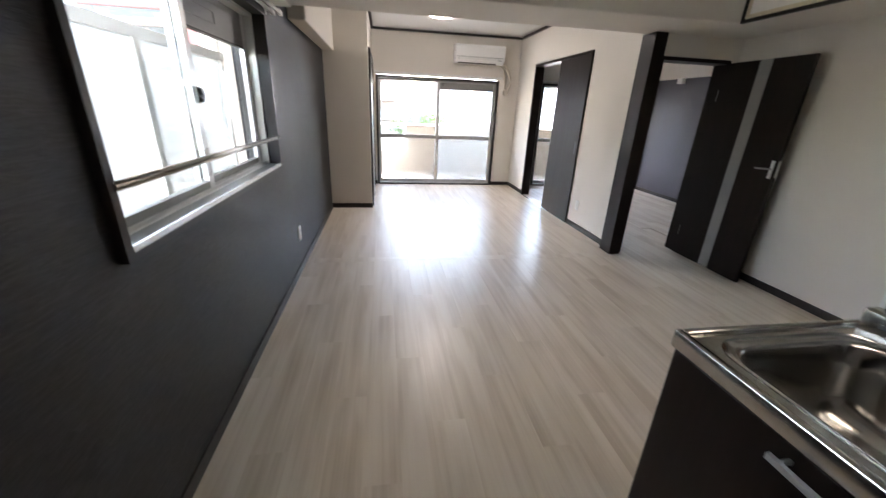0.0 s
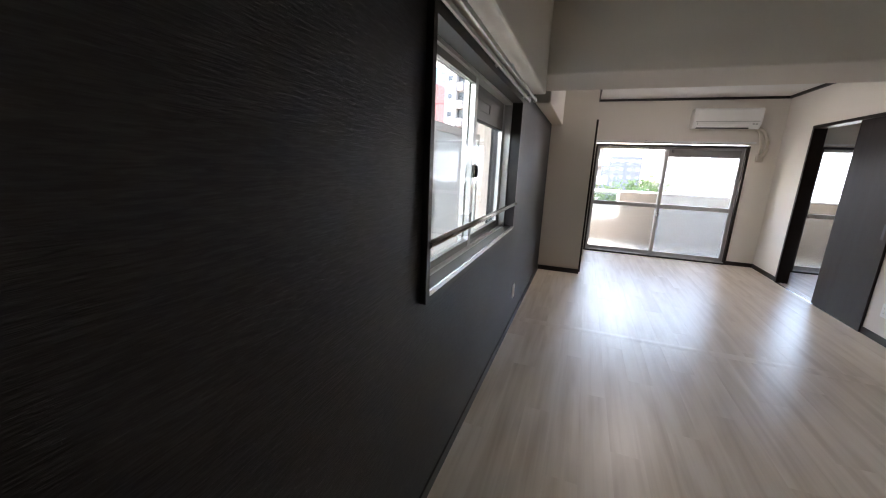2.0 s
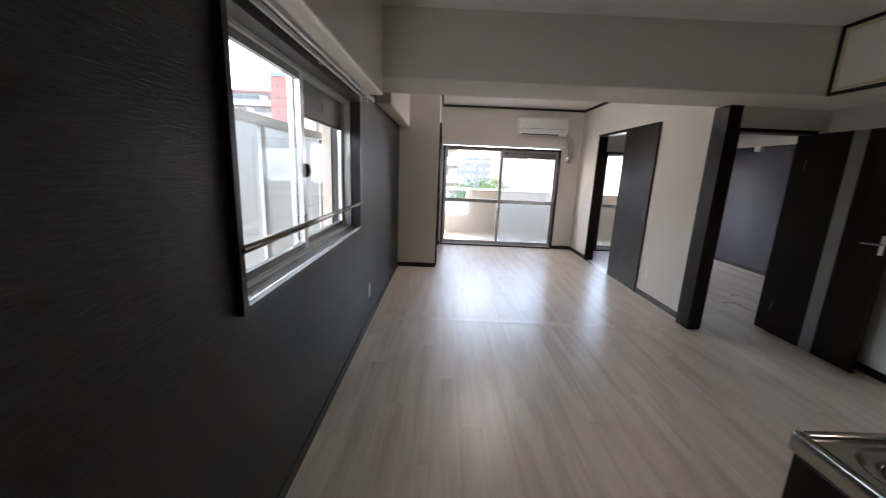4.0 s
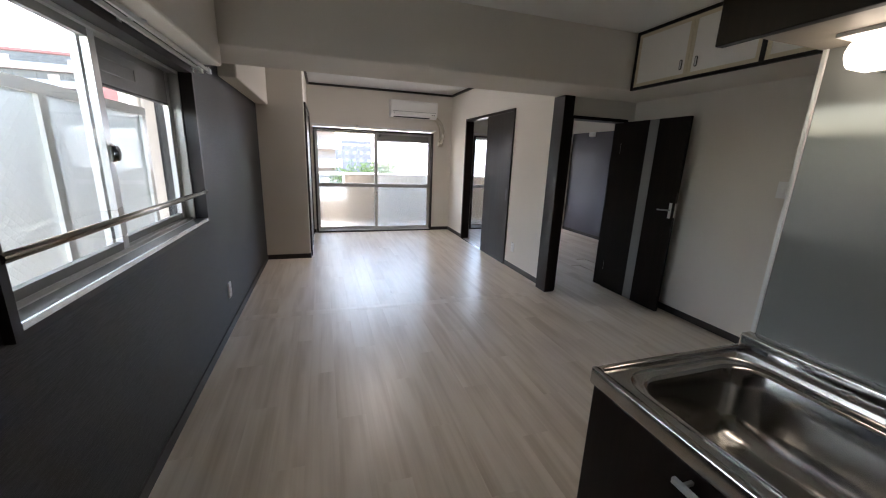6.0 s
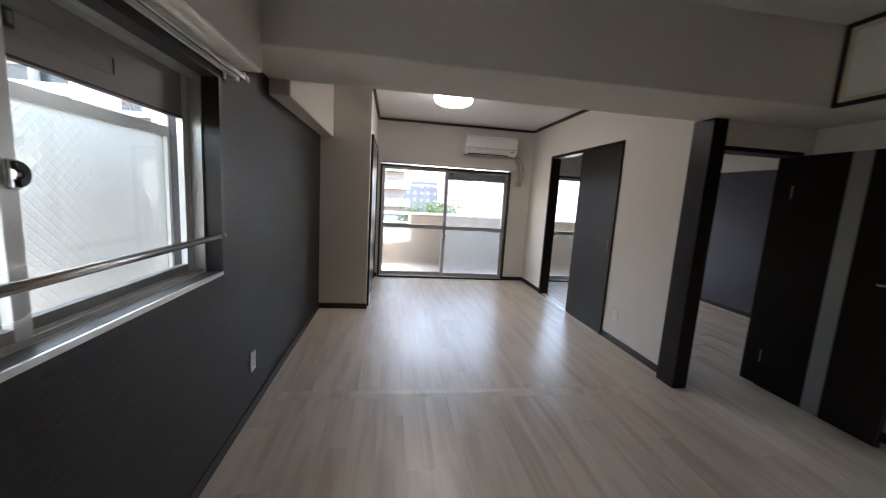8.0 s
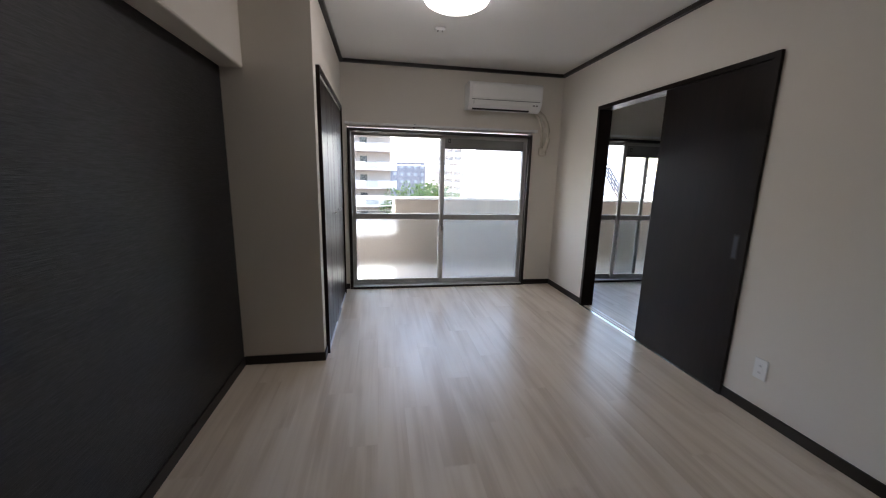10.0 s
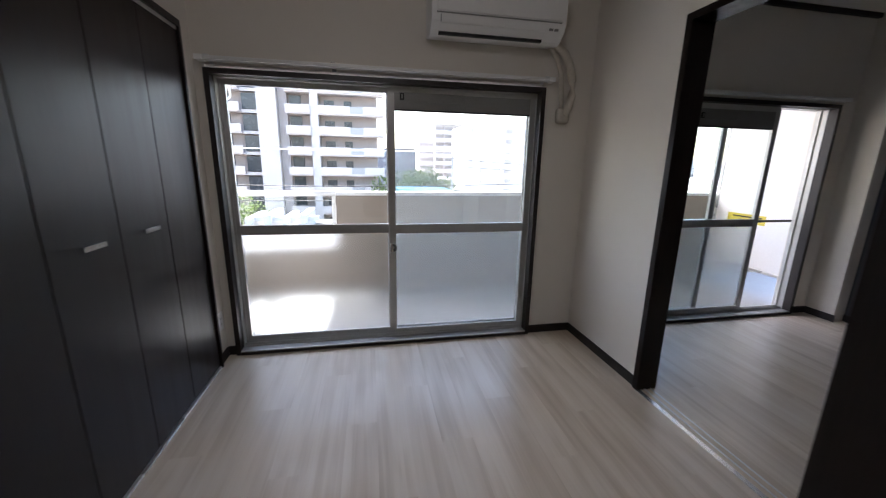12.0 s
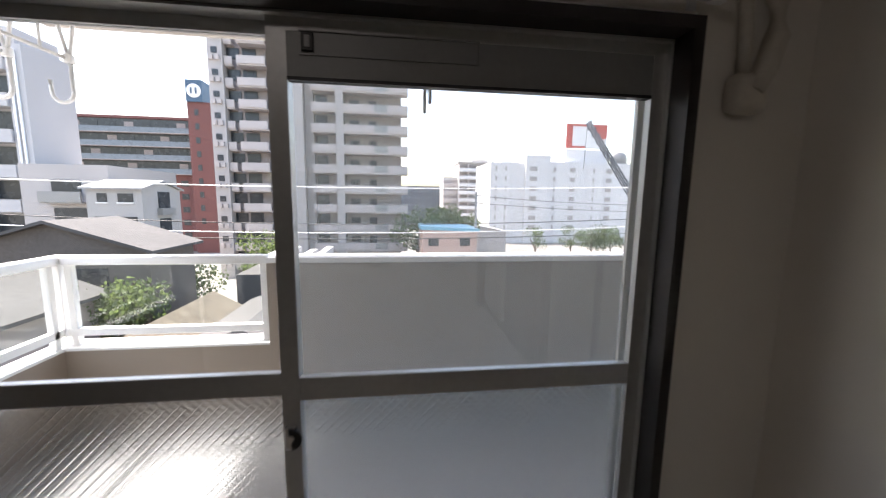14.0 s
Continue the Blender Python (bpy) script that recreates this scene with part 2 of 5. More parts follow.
def part(name, bm, mat, parent, label=""):
    """Links a bmesh, given in world coordinates, as one mesh under a thing or a part."""
    base = BASE.get(parent, Vector())
    bmesh.ops.translate(bm, verts=bm.verts, vec=-base)
    data = bpy.data.meshes.new(name)
    bm.to_mesh(data)
    bm.free()
    data.materials.append(mat)
    ob = new(name, data)
    ob.parent = parent
    BASE[ob] = base
    return tagged(ob, label)


def solid(name, bm, mat, label, category="", kind="structure"):
    """A top-level mesh of the setting, in world coordinates."""
    data = bpy.data.meshes.new(name)
    bm.to_mesh(data)
    bm.free()
    data.materials.append(mat)
    ob = new(name, data)
    BASE[ob] = Vector()
    return tagged(ob, label, category or name.split("_")[0], "", kind)


def add_box(bm, x0, x1, y0, y1, z0, z1, bevel=0.0, m=None):
    r = bmesh.ops.create_cube(bm, size=1)
    vs = r["verts"]
    bmesh.ops.scale(bm, vec=(x1 - x0, y1 - y0, z1 - z0), verts=vs)
    bmesh.ops.translate(bm, vec=((x0 + x1) / 2, (y0 + y1) / 2, (z0 + z1) / 2), verts=vs)
    if m is not None:
        bmesh.ops.transform(bm, matrix=m, verts=vs)
    if bevel:
        es = {e for v in vs for e in v.link_edges}
        bmesh.ops.bevel(bm, geom=list(es), offset=bevel, segments=2, profile=0.5, affect="EDGES")
    return bm


def box(x0, x1, y0, y1, z0, z1, bevel=0.0, m=None):
    return add_box(bmesh.new(), x0, x1, y0, y1, z0, z1, bevel, m)


def boxes(*list_of):
    bm = bmesh.new()
    for b in list_of:
        add_box(bm, *b)
    return bm


def smooth(bm):
    for f in bm.faces:
        f.smooth = True
    return bm


def tube(points, radius, sides=10, bm=None):
    """A round bar along points."""
    bm = bm or bmesh.new()
    pts = [Vector(p) for p in points]
    rings = []
    for i, p in enumerate(pts):
        d = (pts[min(i + 1, len(pts) - 1)] - pts[max(i - 1, 0)]).normalized()
        side = d.cross(Vector((0, 0, 1)))
        side = side.normalized() if side.length > 0.05 else Vector((1, 0, 0))
        up = side.cross(d).normalized()
        rings.append([bm.verts.new(p + radius * (math.cos(a) * side + math.sin(a) * up)) for a in (2 * math.pi * k / sides for k in range(sides))])
    for r, s in zip(rings, rings[1:]):
        for k in range(sides):
            f = bm.faces.new((r[k], r[(k + 1) % sides], s[(k + 1) % sides], s[k]))
            f.smooth = True
    bm.faces.new(rings[0][::-1])
    bm.faces.new(rings[-1])
    bmesh.ops.recalc_face_normals(bm, faces=bm.faces)
    return bm


def lathe(profile, center, sides=40, bm=None):
    """A turned shape: profile of (radius, z) round a vertical axis."""
    bm = bm or bmesh.new()
    rings = [[bm.verts.new((center[0] + r * math.cos(a), center[1] + r * math.sin(a), center[2] + z)) for a in (2 * math.pi * k / sides for k in range(sides))] for r, z in profile]
    for r, s in zip(rings, rings[1:]):
        for k in range(sides):
            f = bm.faces.new((r[k], r[(k + 1) % sides], s[(k + 1) % sides], s[k]))
            f.smooth = True
    bm.faces.new(rings[0])
    bm.faces.new(rings[-1][::-1])
    bmesh.ops.recalc_face_normals(bm, faces=bm.faces)
    return bm


def prism(outline, lift, m=None, bevel=0.0):
    """An outline of (a, b) points in the plane z = 0, raised by lift along z, then moved by m."""
    bm = bmesh.new()
    vs = [bm.verts.new((a, b, 0)) for a, b in outline]
    f = bm.faces.new(vs)
    r = bmesh.ops.extrude_face_region(bm, geom=[f])
    bmesh.ops.translate(bm, vec=(0, 0, lift), verts=[v for v in r["geom"] if isinstance(v, bmesh.types.BMVert)])
    bmesh.ops.recalc_face_normals(bm, faces=bm.faces)
    if bevel:
        bmesh.ops.bevel(bm, geom=list(bm.edges), offset=bevel, segments=2, profile=0.5, affect="EDGES")
    if m is not None:
        bmesh.ops.transform(bm, matrix=m, verts=bm.verts)
    return bm


def no_shadow(ob):
    ob.visible_shadow = False
    return ob


# ---- the shell ----
XL, XR, YB = -0.548, 2.515, 7.275          # left wall, right wall, window wall
XK = 3.36                                  # kitchen's far side wall
CEIL_L, CEIL_K, BEAM = 2.50, 2.48, 2.02

# sub-floor under the planks
floor = solid("floor", boxes((-0.74, 5.25, -1.7, 7.42, -0.25, -0.006)), PLANK, "pale greige wood-print plank floor with a satin sheen", "floor")

solid("ceiling", boxes((-0.74, 2.615, 3.84, 7.275, CEIL_L, CEIL_L + 0.1)), CEIL, "off-white papered ceiling of the living area", "ceiling")
solid("ceiling_kitchen", boxes((-0.74, 3.5, -1.7, 3.26, CEIL_K, CEIL_K + 0.1)), CEIL, "off-white papered kitchen ceiling", "ceiling")
solid("ceiling_bedroom", boxes((2.615, 5.25, 3.74, 7.275, CEIL_L, CEIL_L + 0.1)), CEIL, "off-white papered bedroom ceiling", "ceiling")

# charcoal side wall with the window opening
W0, W1, WZ0, WZ1 = 1.50, 3.125, 0.925, 1.83
solid("wall_west", boxes(
    (-0.74, XL, -1.7, W0, 0, 2.6), (-0.74, XL, W1, 7.42, 0, 2.6),
    (-0.74, XL, W0, W1, -0.0, WZ0), (-0.74, XL, W0, W1, WZ1, 2.6)), CHARCOAL, "charcoal papered wall with fine horizontal ridges", "wall")

# window wall with two openings
solid("wall_north", boxes(
    (-0.54, 0.047, YB, 7.42, 0, 2.6), (0.047, 2.158, YB, 7.42, 1.835, 2.6), (2.158, 2.98, YB, 7.42, 0, 2.6),
    (2.98, 4.74, YB, 7.42, 1.82, 2.6), (4.74, 5.25, YB, 7.42, 0, 2.6)), WHITE, "off-white papered wall round the balcony windows", "wall")

# wall between living room and bedroom, with the sliding-door opening
SD0, SD1, SDZ = 4.808, 6.45, 2.0
solid("wall_east", boxes(
    (XR, 2.615, 3.86, SD0, 0, 2.6), (XR, 2.615, SD1, YB, 0, 2.6), (XR, 2.615, SD0, SD1, SDZ, 2.6)), WHITE, "off-white papered wall beside the sliding door", "wall")
# wall with the hinged bedroom door
solid("wall_bedroom", boxes((2.56, XK, 3.74, 3.86, 1.845, 2.6), (3.27, XK, 3.74, 3.86, 0, 1.845)), WHITE, "off-white papered wall over the bedroom doorway", "wall")
KD0, KD1 = 1.26, 2.06                     # doorway in the kitchen wall
solid("wall_kitchen", boxes((XK, 3.5, KD1, 3.86, 0, 2.6), (XK, 3.5, -1.7, KD0, 0, 2.6), (XK, 3.5, KD0, KD1, 2.0, 2.6)), WHITE, "off-white papered kitchen side wall", "wall")
solid("wall_south", boxes((XL, XK, -1.7, -1.55, 0, 2.6)), WHITE, "off-white papered wall behind the kitchen", "wall")
solid("wall_bedroom_side", boxes((3.5, 5.25, 3.74, 3.86, 0, 2.6)), WHITE, "off-white papered bedroom wall", "wall")
solid("wall_slate", boxes((5.05, 5.25, 3.86, YB, 0, 1.95)), SLATE, "slate-blue papered lower bedroom wall", "wall")
solid("wall_slate_top", boxes((5.03, 5.25, 3.86, YB, 1.95, 2.6)), WHITE, "off-white beam above the slate bedroom wall", "wall")
solid("column_bedroom", boxes((4.93, 5.05, 7.05, YB, 0, 2.5)), WHITE, "off-white papered corner column of the bedroom", "column")

# closet box beside the window
solid("wall_closet", boxes((XL, -0.013, 5.555, 5.658, 0, 2.5)), WHITE, "off-white papered end wall of the closet", "wall")
solid("wall_closet_top", boxes((-0.12, -0.013, 5.658, 7.118, 2.0, 2.5)), WHITE, "off-white papered wall above the closet doors", "wall")
solid("wall_closet_corner", boxes((-0.12, -0.013, 7.118, YB, 0, 2.5)), WHITE, "narrow off-white wall strip beside the window", "wall")

# beams
def soft_beam(name, x0, x1, y0, y1, z0, z1, label):
    return solid(name, smooth_box(x0, x1, y0, y1, z0, z1, 0.012), WHITE, label, "beam")


def smooth_box(x0, x1, y0, y1, z0, z1, r):
    return box(x0, x1, y0, y1, z0, z1, r)


soft_beam("beam_cross", XL, XK, 3.26, 3.84, BEAM, 2.6, "wide off-white ceiling beam between kitchen and living area")
soft_beam("beam_side", XL, -0.415, 3.84, 5.555, 1.926, 2.6, "off-white boxed beam along the charcoal wall")
soft_beam("beam_window", XL, -0.40, -1.55, 3.30, 1.90, 2.55, "off-white boxed beam over the side window")

# baseboards
def baseboard(name, *bs):
    return solid(name, boxes(*bs), DARKTRIM, "dark brown baseboard", "baseboard")


H = 0.062
baseboard("baseboard_west", (XL, XL + 0.009, -1.55, 5.546, 0, H))
baseboard("baseboard_closet", (XL + 0.009, -0.013, 5.546, 5.555, 0, H), (-0.013, -0.004, 5.546, 5.657, 0, H), (-0.013, -0.004, 7.119, YB - 0.01, 0, H))
baseboard("baseboard_north", (-0.004, 0.038, YB - 0.009, YB, 0, H), (2.161, XR, YB - 0.009, YB, 0, H))
baseboard("baseboard_east", (XR - 0.009, XR, 3.87, SD0 - 0.02, 0, H), (XR - 0.009, XR, SD1 + 0.03, YB - 0.01, 0, H))
baseboard("baseboard_kitchen", (XK - 0.009, XK, KD1 + 0.036, 3.70, 0, H), (XK - 0.009, XK, -1.55, KD0 - 0.036, 0, H))
baseboard("baseboard_bedroom", (5.041, 5.05, 3.86, 7.05, 0, H), (4.76, 4.92, YB - 0.009, YB, 0, H), (4.921, 4.93, 7.04, YB, 0, H))

# ceiling trim
T = 0.032
solid("trim_ceiling", boxes(
    (-0.013, XR, YB - T, YB, CEIL_L - T, CEIL_L), (XR - T, XR, 3.845, YB - T, CEIL_L - T, CEIL_L), (-0.013, -0.013 + T, 3.845, YB - T, CEIL_L - T, CEIL_L)),
    DARKTRIM, "dark brown ceiling trim", "trim")
solid("trim_bedroom", boxes((2.64, 5.03, YB - T, YB, CEIL_L - T, CEIL_L), (5.0, 5.03, 3.86, YB - T, CEIL_L - T, CEIL_L)), DARKTRIM, "dark brown bedroom ceiling trim", "trim")
# low ridge where two floor sheets meet
seam = bmesh.new()
cols = [(-0.05 + 0.1 * k / 16, 0.0003 + 0.0007 * (1 + math.cos(math.pi * (k - 8) / 8))) for k in range(17)]
rings = [[seam.verts.new((sx, 3.67 + u, w)) for u, w in cols] for sx in (XL + 0.01, 2.45)]
for k in range(16):
    seam.faces.new((rings[0][k], rings[1][k], rings[1][k + 1], rings[0][k + 1]))
bmesh.ops.recalc_face_normals(seam, faces=seam.faces)
solid("floor_seam", smooth(seam), PLANK, "slight joint ridge across the plank floor", "floor joint")


# ---- windows ----
def sliding_window(name, m, w, h, sashes, mid, vent, label, casing, sill, lower=None, knob=0.0, deep=0.0, inner=0.024, metal=None):
    """A sliding window in its opening: x runs along the wall, y outwards, z up from the sill. sashes: (left, right, track, vented)."""
    at = m.translation.copy()
    win = thing(name, at, label, "window", kind="structure")

    def p(nm, bm, mat, parent, lab=""):
        bmesh.ops.transform(bm, matrix=m, verts=bm.verts)
        return part(nm, bm, mat, parent, lab)

    c = casing
    p("casing", boxes((-c, inner, -0.012, 0.055 + deep, -0.01, h + c), (w - inner, w + c, -0.012, 0.055 + deep, -0.01, h + c), (inner, w - inner, -0.012, 0.055 + deep, h - inner, h + c), (inner, w - inner, -0.010, 0.05 + deep, -0.012, 0.012)), DARKTRIM, win, "dark brown wooden casing")
    fr = boxes((0.0, 0.028, 0.055, 0.14, 0, h), (w - 0.028, w, 0.055, 0.14, 0, h), (0.028, w - 0.028, 0.055, 0.14, h - 0.03, h), (0.028, w - 0.028, 0.055, 0.14, 0.0, 0.026),
               (0.028, w - 0.028, 0.066, 0.070, 0.026, 0.042), (0.028, w - 0.028, 0.098, 0.102, 0.026, 0.042), (0.028, 0.042, 0.098, 0.102, 0.026, h - 0.03), (w - 0.042, w - 0.028, 0.098, 0.102, 0.026, h - 0.03))
    shift = Matrix.Translation((0, deep, 0))
    bmesh.ops.transform(fr, matrix=shift, verts=fr.verts)
    p("window_frame", fr, ALU, win)
    if sill:
        p("window_sill", boxes((inner, w - inner, -0.006, 0.055 + deep, 0.0125, 0.027 if deep else 0.02)), SILLGREY if deep else VENT, win, "metal sill")
        p("sill_lip", boxes((inner, w - inner, -0.014, -0.006, 0.0125, 0.031 if deep else 0.021)), SILL if deep else ALU, win, "bright metal lip")
    for left, right, track, vented in sashes:
        y0 = deep + (0.072 if track == 0 else 0.104)
        y1 = y0 + 0.024
        z0, z1, s, t = 0.034, h - 0.026, 0.046, 0.038
        sash = p("sash", boxes((left, left + s, y0, y1, z0, z1), (right - s, right, y0, y1, z0, z1)), metal or ALU, win)
        p("bottom_rail", boxes((left + s, right - s, y0, y1, z0, z0 + t)), VENT if metal else ALU, sash)
        p("top_rail", boxes((left + s, right - s, y0, y1, z1 - 0.035, z1)), VENT if metal else ALU, sash)
        top = z1 - 0.035
        if mid:
            p("mid_rail", box(left + s, right - s, y0, y1, mid - 0.033, mid + 0.033, 0.003), ALU, sash)
        if vented:
            v0 = top - vented
            p("vent_panel", boxes((left + s, right - s, y0 + 0.001, y1 - 0.002, v0, top)), VENT, sash, "grey aluminium ventilator panel")
            p("vent_slot", boxes((left + s + 0.03, left + s + (right - left) * 0.45, y0 - 0.003, y0 + 0.001, v0 + 0.05, v0 + 0.053), (left + s + 0.03, left + s + (right - left) * 0.45, y0 - 0.003, y0 + 0.001, v0 + 0.103, v0 + 0.106),
                                 (left + s + (right - left) * 0.45 - 0.003, left + s + (right - left) * 0.45, y0 - 0.003, y0 + 0.001, v0 + 0.053, v0 + 0.103)), VENT, sash)
            p("vent_knob", box(left + s + 0.036, left + s + 0.064, y0 - 0.008, y0 + 0.001, v0 + 0.058, v0 + 0.1, 0.002), BLACK, sash, "small black vent slider")
            p("slider_grip", boxes((left + s + 0.044, left + s + 0.056, y0 - 0.011, y0 - 0.008, v0 + 0.066, v0 + 0.092)), VENT, sash)
            p("gasket", boxes((left + s, right - s, y0 - 0.002, y1, v0 - 0.008, v0)), BLACK, sash)
            top = v0 - 0.008
        gy = y0 + 0.010
        if mid:
            no_shadow(p("pane", box(left + s, right - s, gy, gy + 0.004, mid + 0.033, top), GLASS, sash, "clear upper glass"))
            low = p("pane", box(left + s, right - s, gy, gy + 0.004, z0 + t, mid - 0.033), lower, sash, "figured translucent lower glass")
            low.visible_shadow = name == "window_1" and track == 1
        else:
            no_shadow(p("pane", box(left + s, right - s, gy, gy + 0.004, z0 + t, top), GLASS, sash))
    if knob:
        k = sashes[0][1] - 0.021
        latch = p("latch", box(k - 0.016, k + 0.016, deep + 0.058, deep + 0.072, knob - 0.035, knob + 0.035, 0.006), CHROME, win, "chrome crescent latch")
        bm = prism([(0.03 * math.cos(a), 0.03 * math.sin(a)) for a in (radians(-80 + 20 * i) for i in range(10))] + [(0.012 * math.cos(a), 0.012 * math.sin(a)) for a in (radians(100 - 20 * i) for i in range(10))], 0.008,
                   Matrix.Translation((k, deep + 0.058, knob)) @ pose(0, 0, 0, 90, 0, 0))
        p("crescent", bm, BLACK, latch)
    return win


win1 = sliding_window("window_1", pose(0.052, YB - 0.02, 0.012), 2.101, 1.795,
               ((0.02, 1.083, 1, 0), (1.04, 2.081, 0, 0.103)), 0.843 - 0.012, 0.103, "two-panel aluminium balcony sliding window with dark casing", 0.006, True, FROST, 0.70)
net = part("screen_frame", boxes((1.085, 1.11, 7.40, 7.415, 0.045, 1.79), (2.10, 2.125, 7.40, 7.415, 0.045, 1.79), (1.11, 2.10, 7.40, 7.415, 0.045, 0.075), (1.11, 2.10, 7.40, 7.415, 1.765, 1.79)), ALU, win1, "slim insect-screen frame")
no_shadow(part("net", boxes((1.11, 2.10, 7.407, 7.4085, 0.075, 1.765)), NET, net, "fine grey insect netting"))
sliding_window("window_2", pose(2.98, YB - 0.02, 0.012), 1.76, 1.80,
               ((0.03, 0.83, 1, 0), (0.44, 1.275, 0, 0.13)), 0.833, 0.13, "half-open aluminium bedroom sliding window", 0.006, True, FROST, 0)
side = sliding_window("window_3", pose(-0.537, W0, WZ0, 0, 0, 90), W1 - W0, WZ1 - WZ0,
                      ((0.03, 0.788, 0, 0), (0.735, W1 - W0 - 0.03, 1, 0.14)), 0, 0.14, "aluminium sliding side window with black casing", 0.014, True, None, 0.43, 0.004, 0.014, ALUBRIGHT)
part("safety_bar", tube([(-0.528, W0 + 0.002, 1.121), (-0.528, W1 - 0.002, 1.121)], 0.0135, 14), STEEL, side, "round stainless safety bar")
part("bar_socket", tube([(-0.528, W1 - 0.014, 1.121), (-0.528, W1 - 0.003, 1.121)], 0.017, 14), STEEL, side)


# ---- curtain rails ----
def curtain_rail(at, length, along_x, label):
    rail = thing("curtain_rail", at, label, "curtain rail", "curtain rails")
    x, y, z = at
    for off in (0.03, 0.075):
        if along_x:
            part("track", box(x, x + length, y - off - 0.012, y - off, z - 0.008, z + 0.012, 0.002), RAILWHITE, rail)
        else:
            part("track", box(x + off, x + off + 0.012, y, y + length, z - 0.008, z + 0.012, 0.002), ALU, rail)
    n = max(3, round(length / 0.6))
    for k in range(n):
        s = 0.06 + (length - 0.12) * k / (n - 1)
        if along_x:
            part("bracket", boxes((x + s - 0.012, x + s + 0.012, y - 0.092, y, z + 0.012, z + 0.018), (x + s - 0.012, x + s + 0.012, y - 0.006, y, z - 0.016, z + 0.012)), ALUBRIGHT, rail)
        else:
            part("bracket", boxes((x, x + 0.092, y + s - 0.012, y + s + 0.012, z + 0.012, z + 0.018), (x, x + 0.006, y + s - 0.012, y + s + 0.012, z - 0.016, z + 0.012)), ALUBRIGHT, rail)
    for k in (0, 1):
        s = (0.02, length - 0.02)[k]
        for off in (0.03, 0.075):
            if along_x:
                part("end_cap", box(x + s - 0.02, x + s + 0.02, y - off - 0.016, y - off + 0.004, z - 0.012, z + 0.016, 0.003), PLASTIC, rail)
            else:
                part("end_cap", box(x + off - 0.004, x + off + 0.016, y + s - 0.02, y + s + 0.02, z - 0.012, z + 0.016, 0.003), PLASTIC, rail)
    return rail


curtain_rail((0.03, YB, 1.852), 2.165, True, "slim white double curtain rail above the balcony window")
curtain_rail((2.95, YB, 1.845), 1.80, True, "slim white double curtain rail above the bedroom window")
curtain_rail((XL, 1.40, 1.856), 1.88, False, "white double curtain rail above the side window")


# ---- doors ----
# sliding door: frame, track and two stacked panels
sd = thing("door_1", (XR, SD0, 0), "dark wood sliding door pushed half open", "sliding door", kind="structure")
part("door_frame", boxes((XR - 0.022, 2.625, SD1 - 0.012, SD1 + 0.025, 0, SDZ + 0.02), (XR - 0.022, 2.625, SD0 - 0.02, SD0 + 0.02, 0, SDZ + 0.02), (XR - 0.022, 2.625, SD0 + 0.02, SD1 - 0.012, SDZ - 0.014, SDZ + 0.02)), DARKWOOD, sd)
part("track", boxes((XR + 0.035, XR + 0.042, SD0 + 0.02, SD1 - 0.012, 0.0, 0.004), (XR + 0.075, XR + 0.082, SD0 + 0.02, SD1 - 0.012, 0.0, 0.004)), ALUBRIGHT, sd, "thin aluminium floor track")
part("threshold", boxes((XR - 0.022, XR + 0.006, SD0 + 0.02, SD1 - 0.012, -0.004, 0.002)), SILL, sd, "bright metal threshold strip")
near = part("door_panel", box(XR - 0.014, XR + 0.022, SD0 + 0.02, 5.60, 0.008, SDZ - 0.016, 0.002), DARKWOOD, sd, "flat dark-stained door panel")
part("door_panel", box(XR + 0.06, XR + 0.095, SD0 + 0.025, 5.61, 0.008, SDZ - 0.016, 0.002), DARKWOOD, sd)
part("pull", boxes((XR - 0.017, XR - 0.0135, 4.838, 4.878, 0.865, 1.015)), DARKTRIM, near, "recessed metal finger pull")
part("pull_hollow", boxes((XR - 0.0185, XR - 0.0165, 4.846, 4.870, 0.875, 1.005)), SLATE, near)

# post at the end of the wall
post = thing("post", (2.50, 3.77, 0), "square dark-stained wooden post under the beam", "post", kind="structure")
part("shaft", box(2.442, 2.558, 3.682, 3.865, 0, BEAM - 0.003, 0.004), DARKWOOD, post)

# bedroom door, swung back against the kitchen wall
bd = thing("door_2", (3.23, 3.72, 0), "dark wood hinged door with a grey strip, wide open", "door", kind="structure")
part("door_frame", boxes((2.562, 2.595, 3.72, 3.88, 0, 1.845), (3.245, 3.27, 3.725, 3.88, 0, 1.845), (2.595, 3.245, 3.72, 3.88, 1.815, 1.845)), DARKWOOD, bd)
leaf = part("leaf", boxes((3.213, 3.246, 3.385, 3.715, 0.008, 1.815), (3.213, 3.246, 2.958, 3.272, 0.008, 1.815)), DARKWOOD, bd)
part("inset_strip", boxes((3.217, 3.242, 3.272, 3.385, 0.008, 1.815)), GREYSTRIP, leaf, "grey vertical inset strip")
part("handle_plate", box(3.207, 3.214, 2.978, 3.004, 0.92, 1.06, 0.002), ALUBRIGHT, leaf, "slim chrome backplate")
part("lever", tube([(3.21, 2.991, 0.995), (3.173, 2.991, 0.995), (3.168, 3.005, 0.995), (3.168, 3.09, 0.99)], 0.007), VENT, leaf, "dull metal lever handle")
part("latch_face", boxes((3.22, 3.238, 2.955, 2.959, 0.93, 1.06)), CHROME, leaf)
for z in (0.25, 1.55):
    part("hinge", tube([(3.228, 3.722, z - 0.05), (3.228, 3.722, z + 0.05)], 0.008), ALU, leaf)

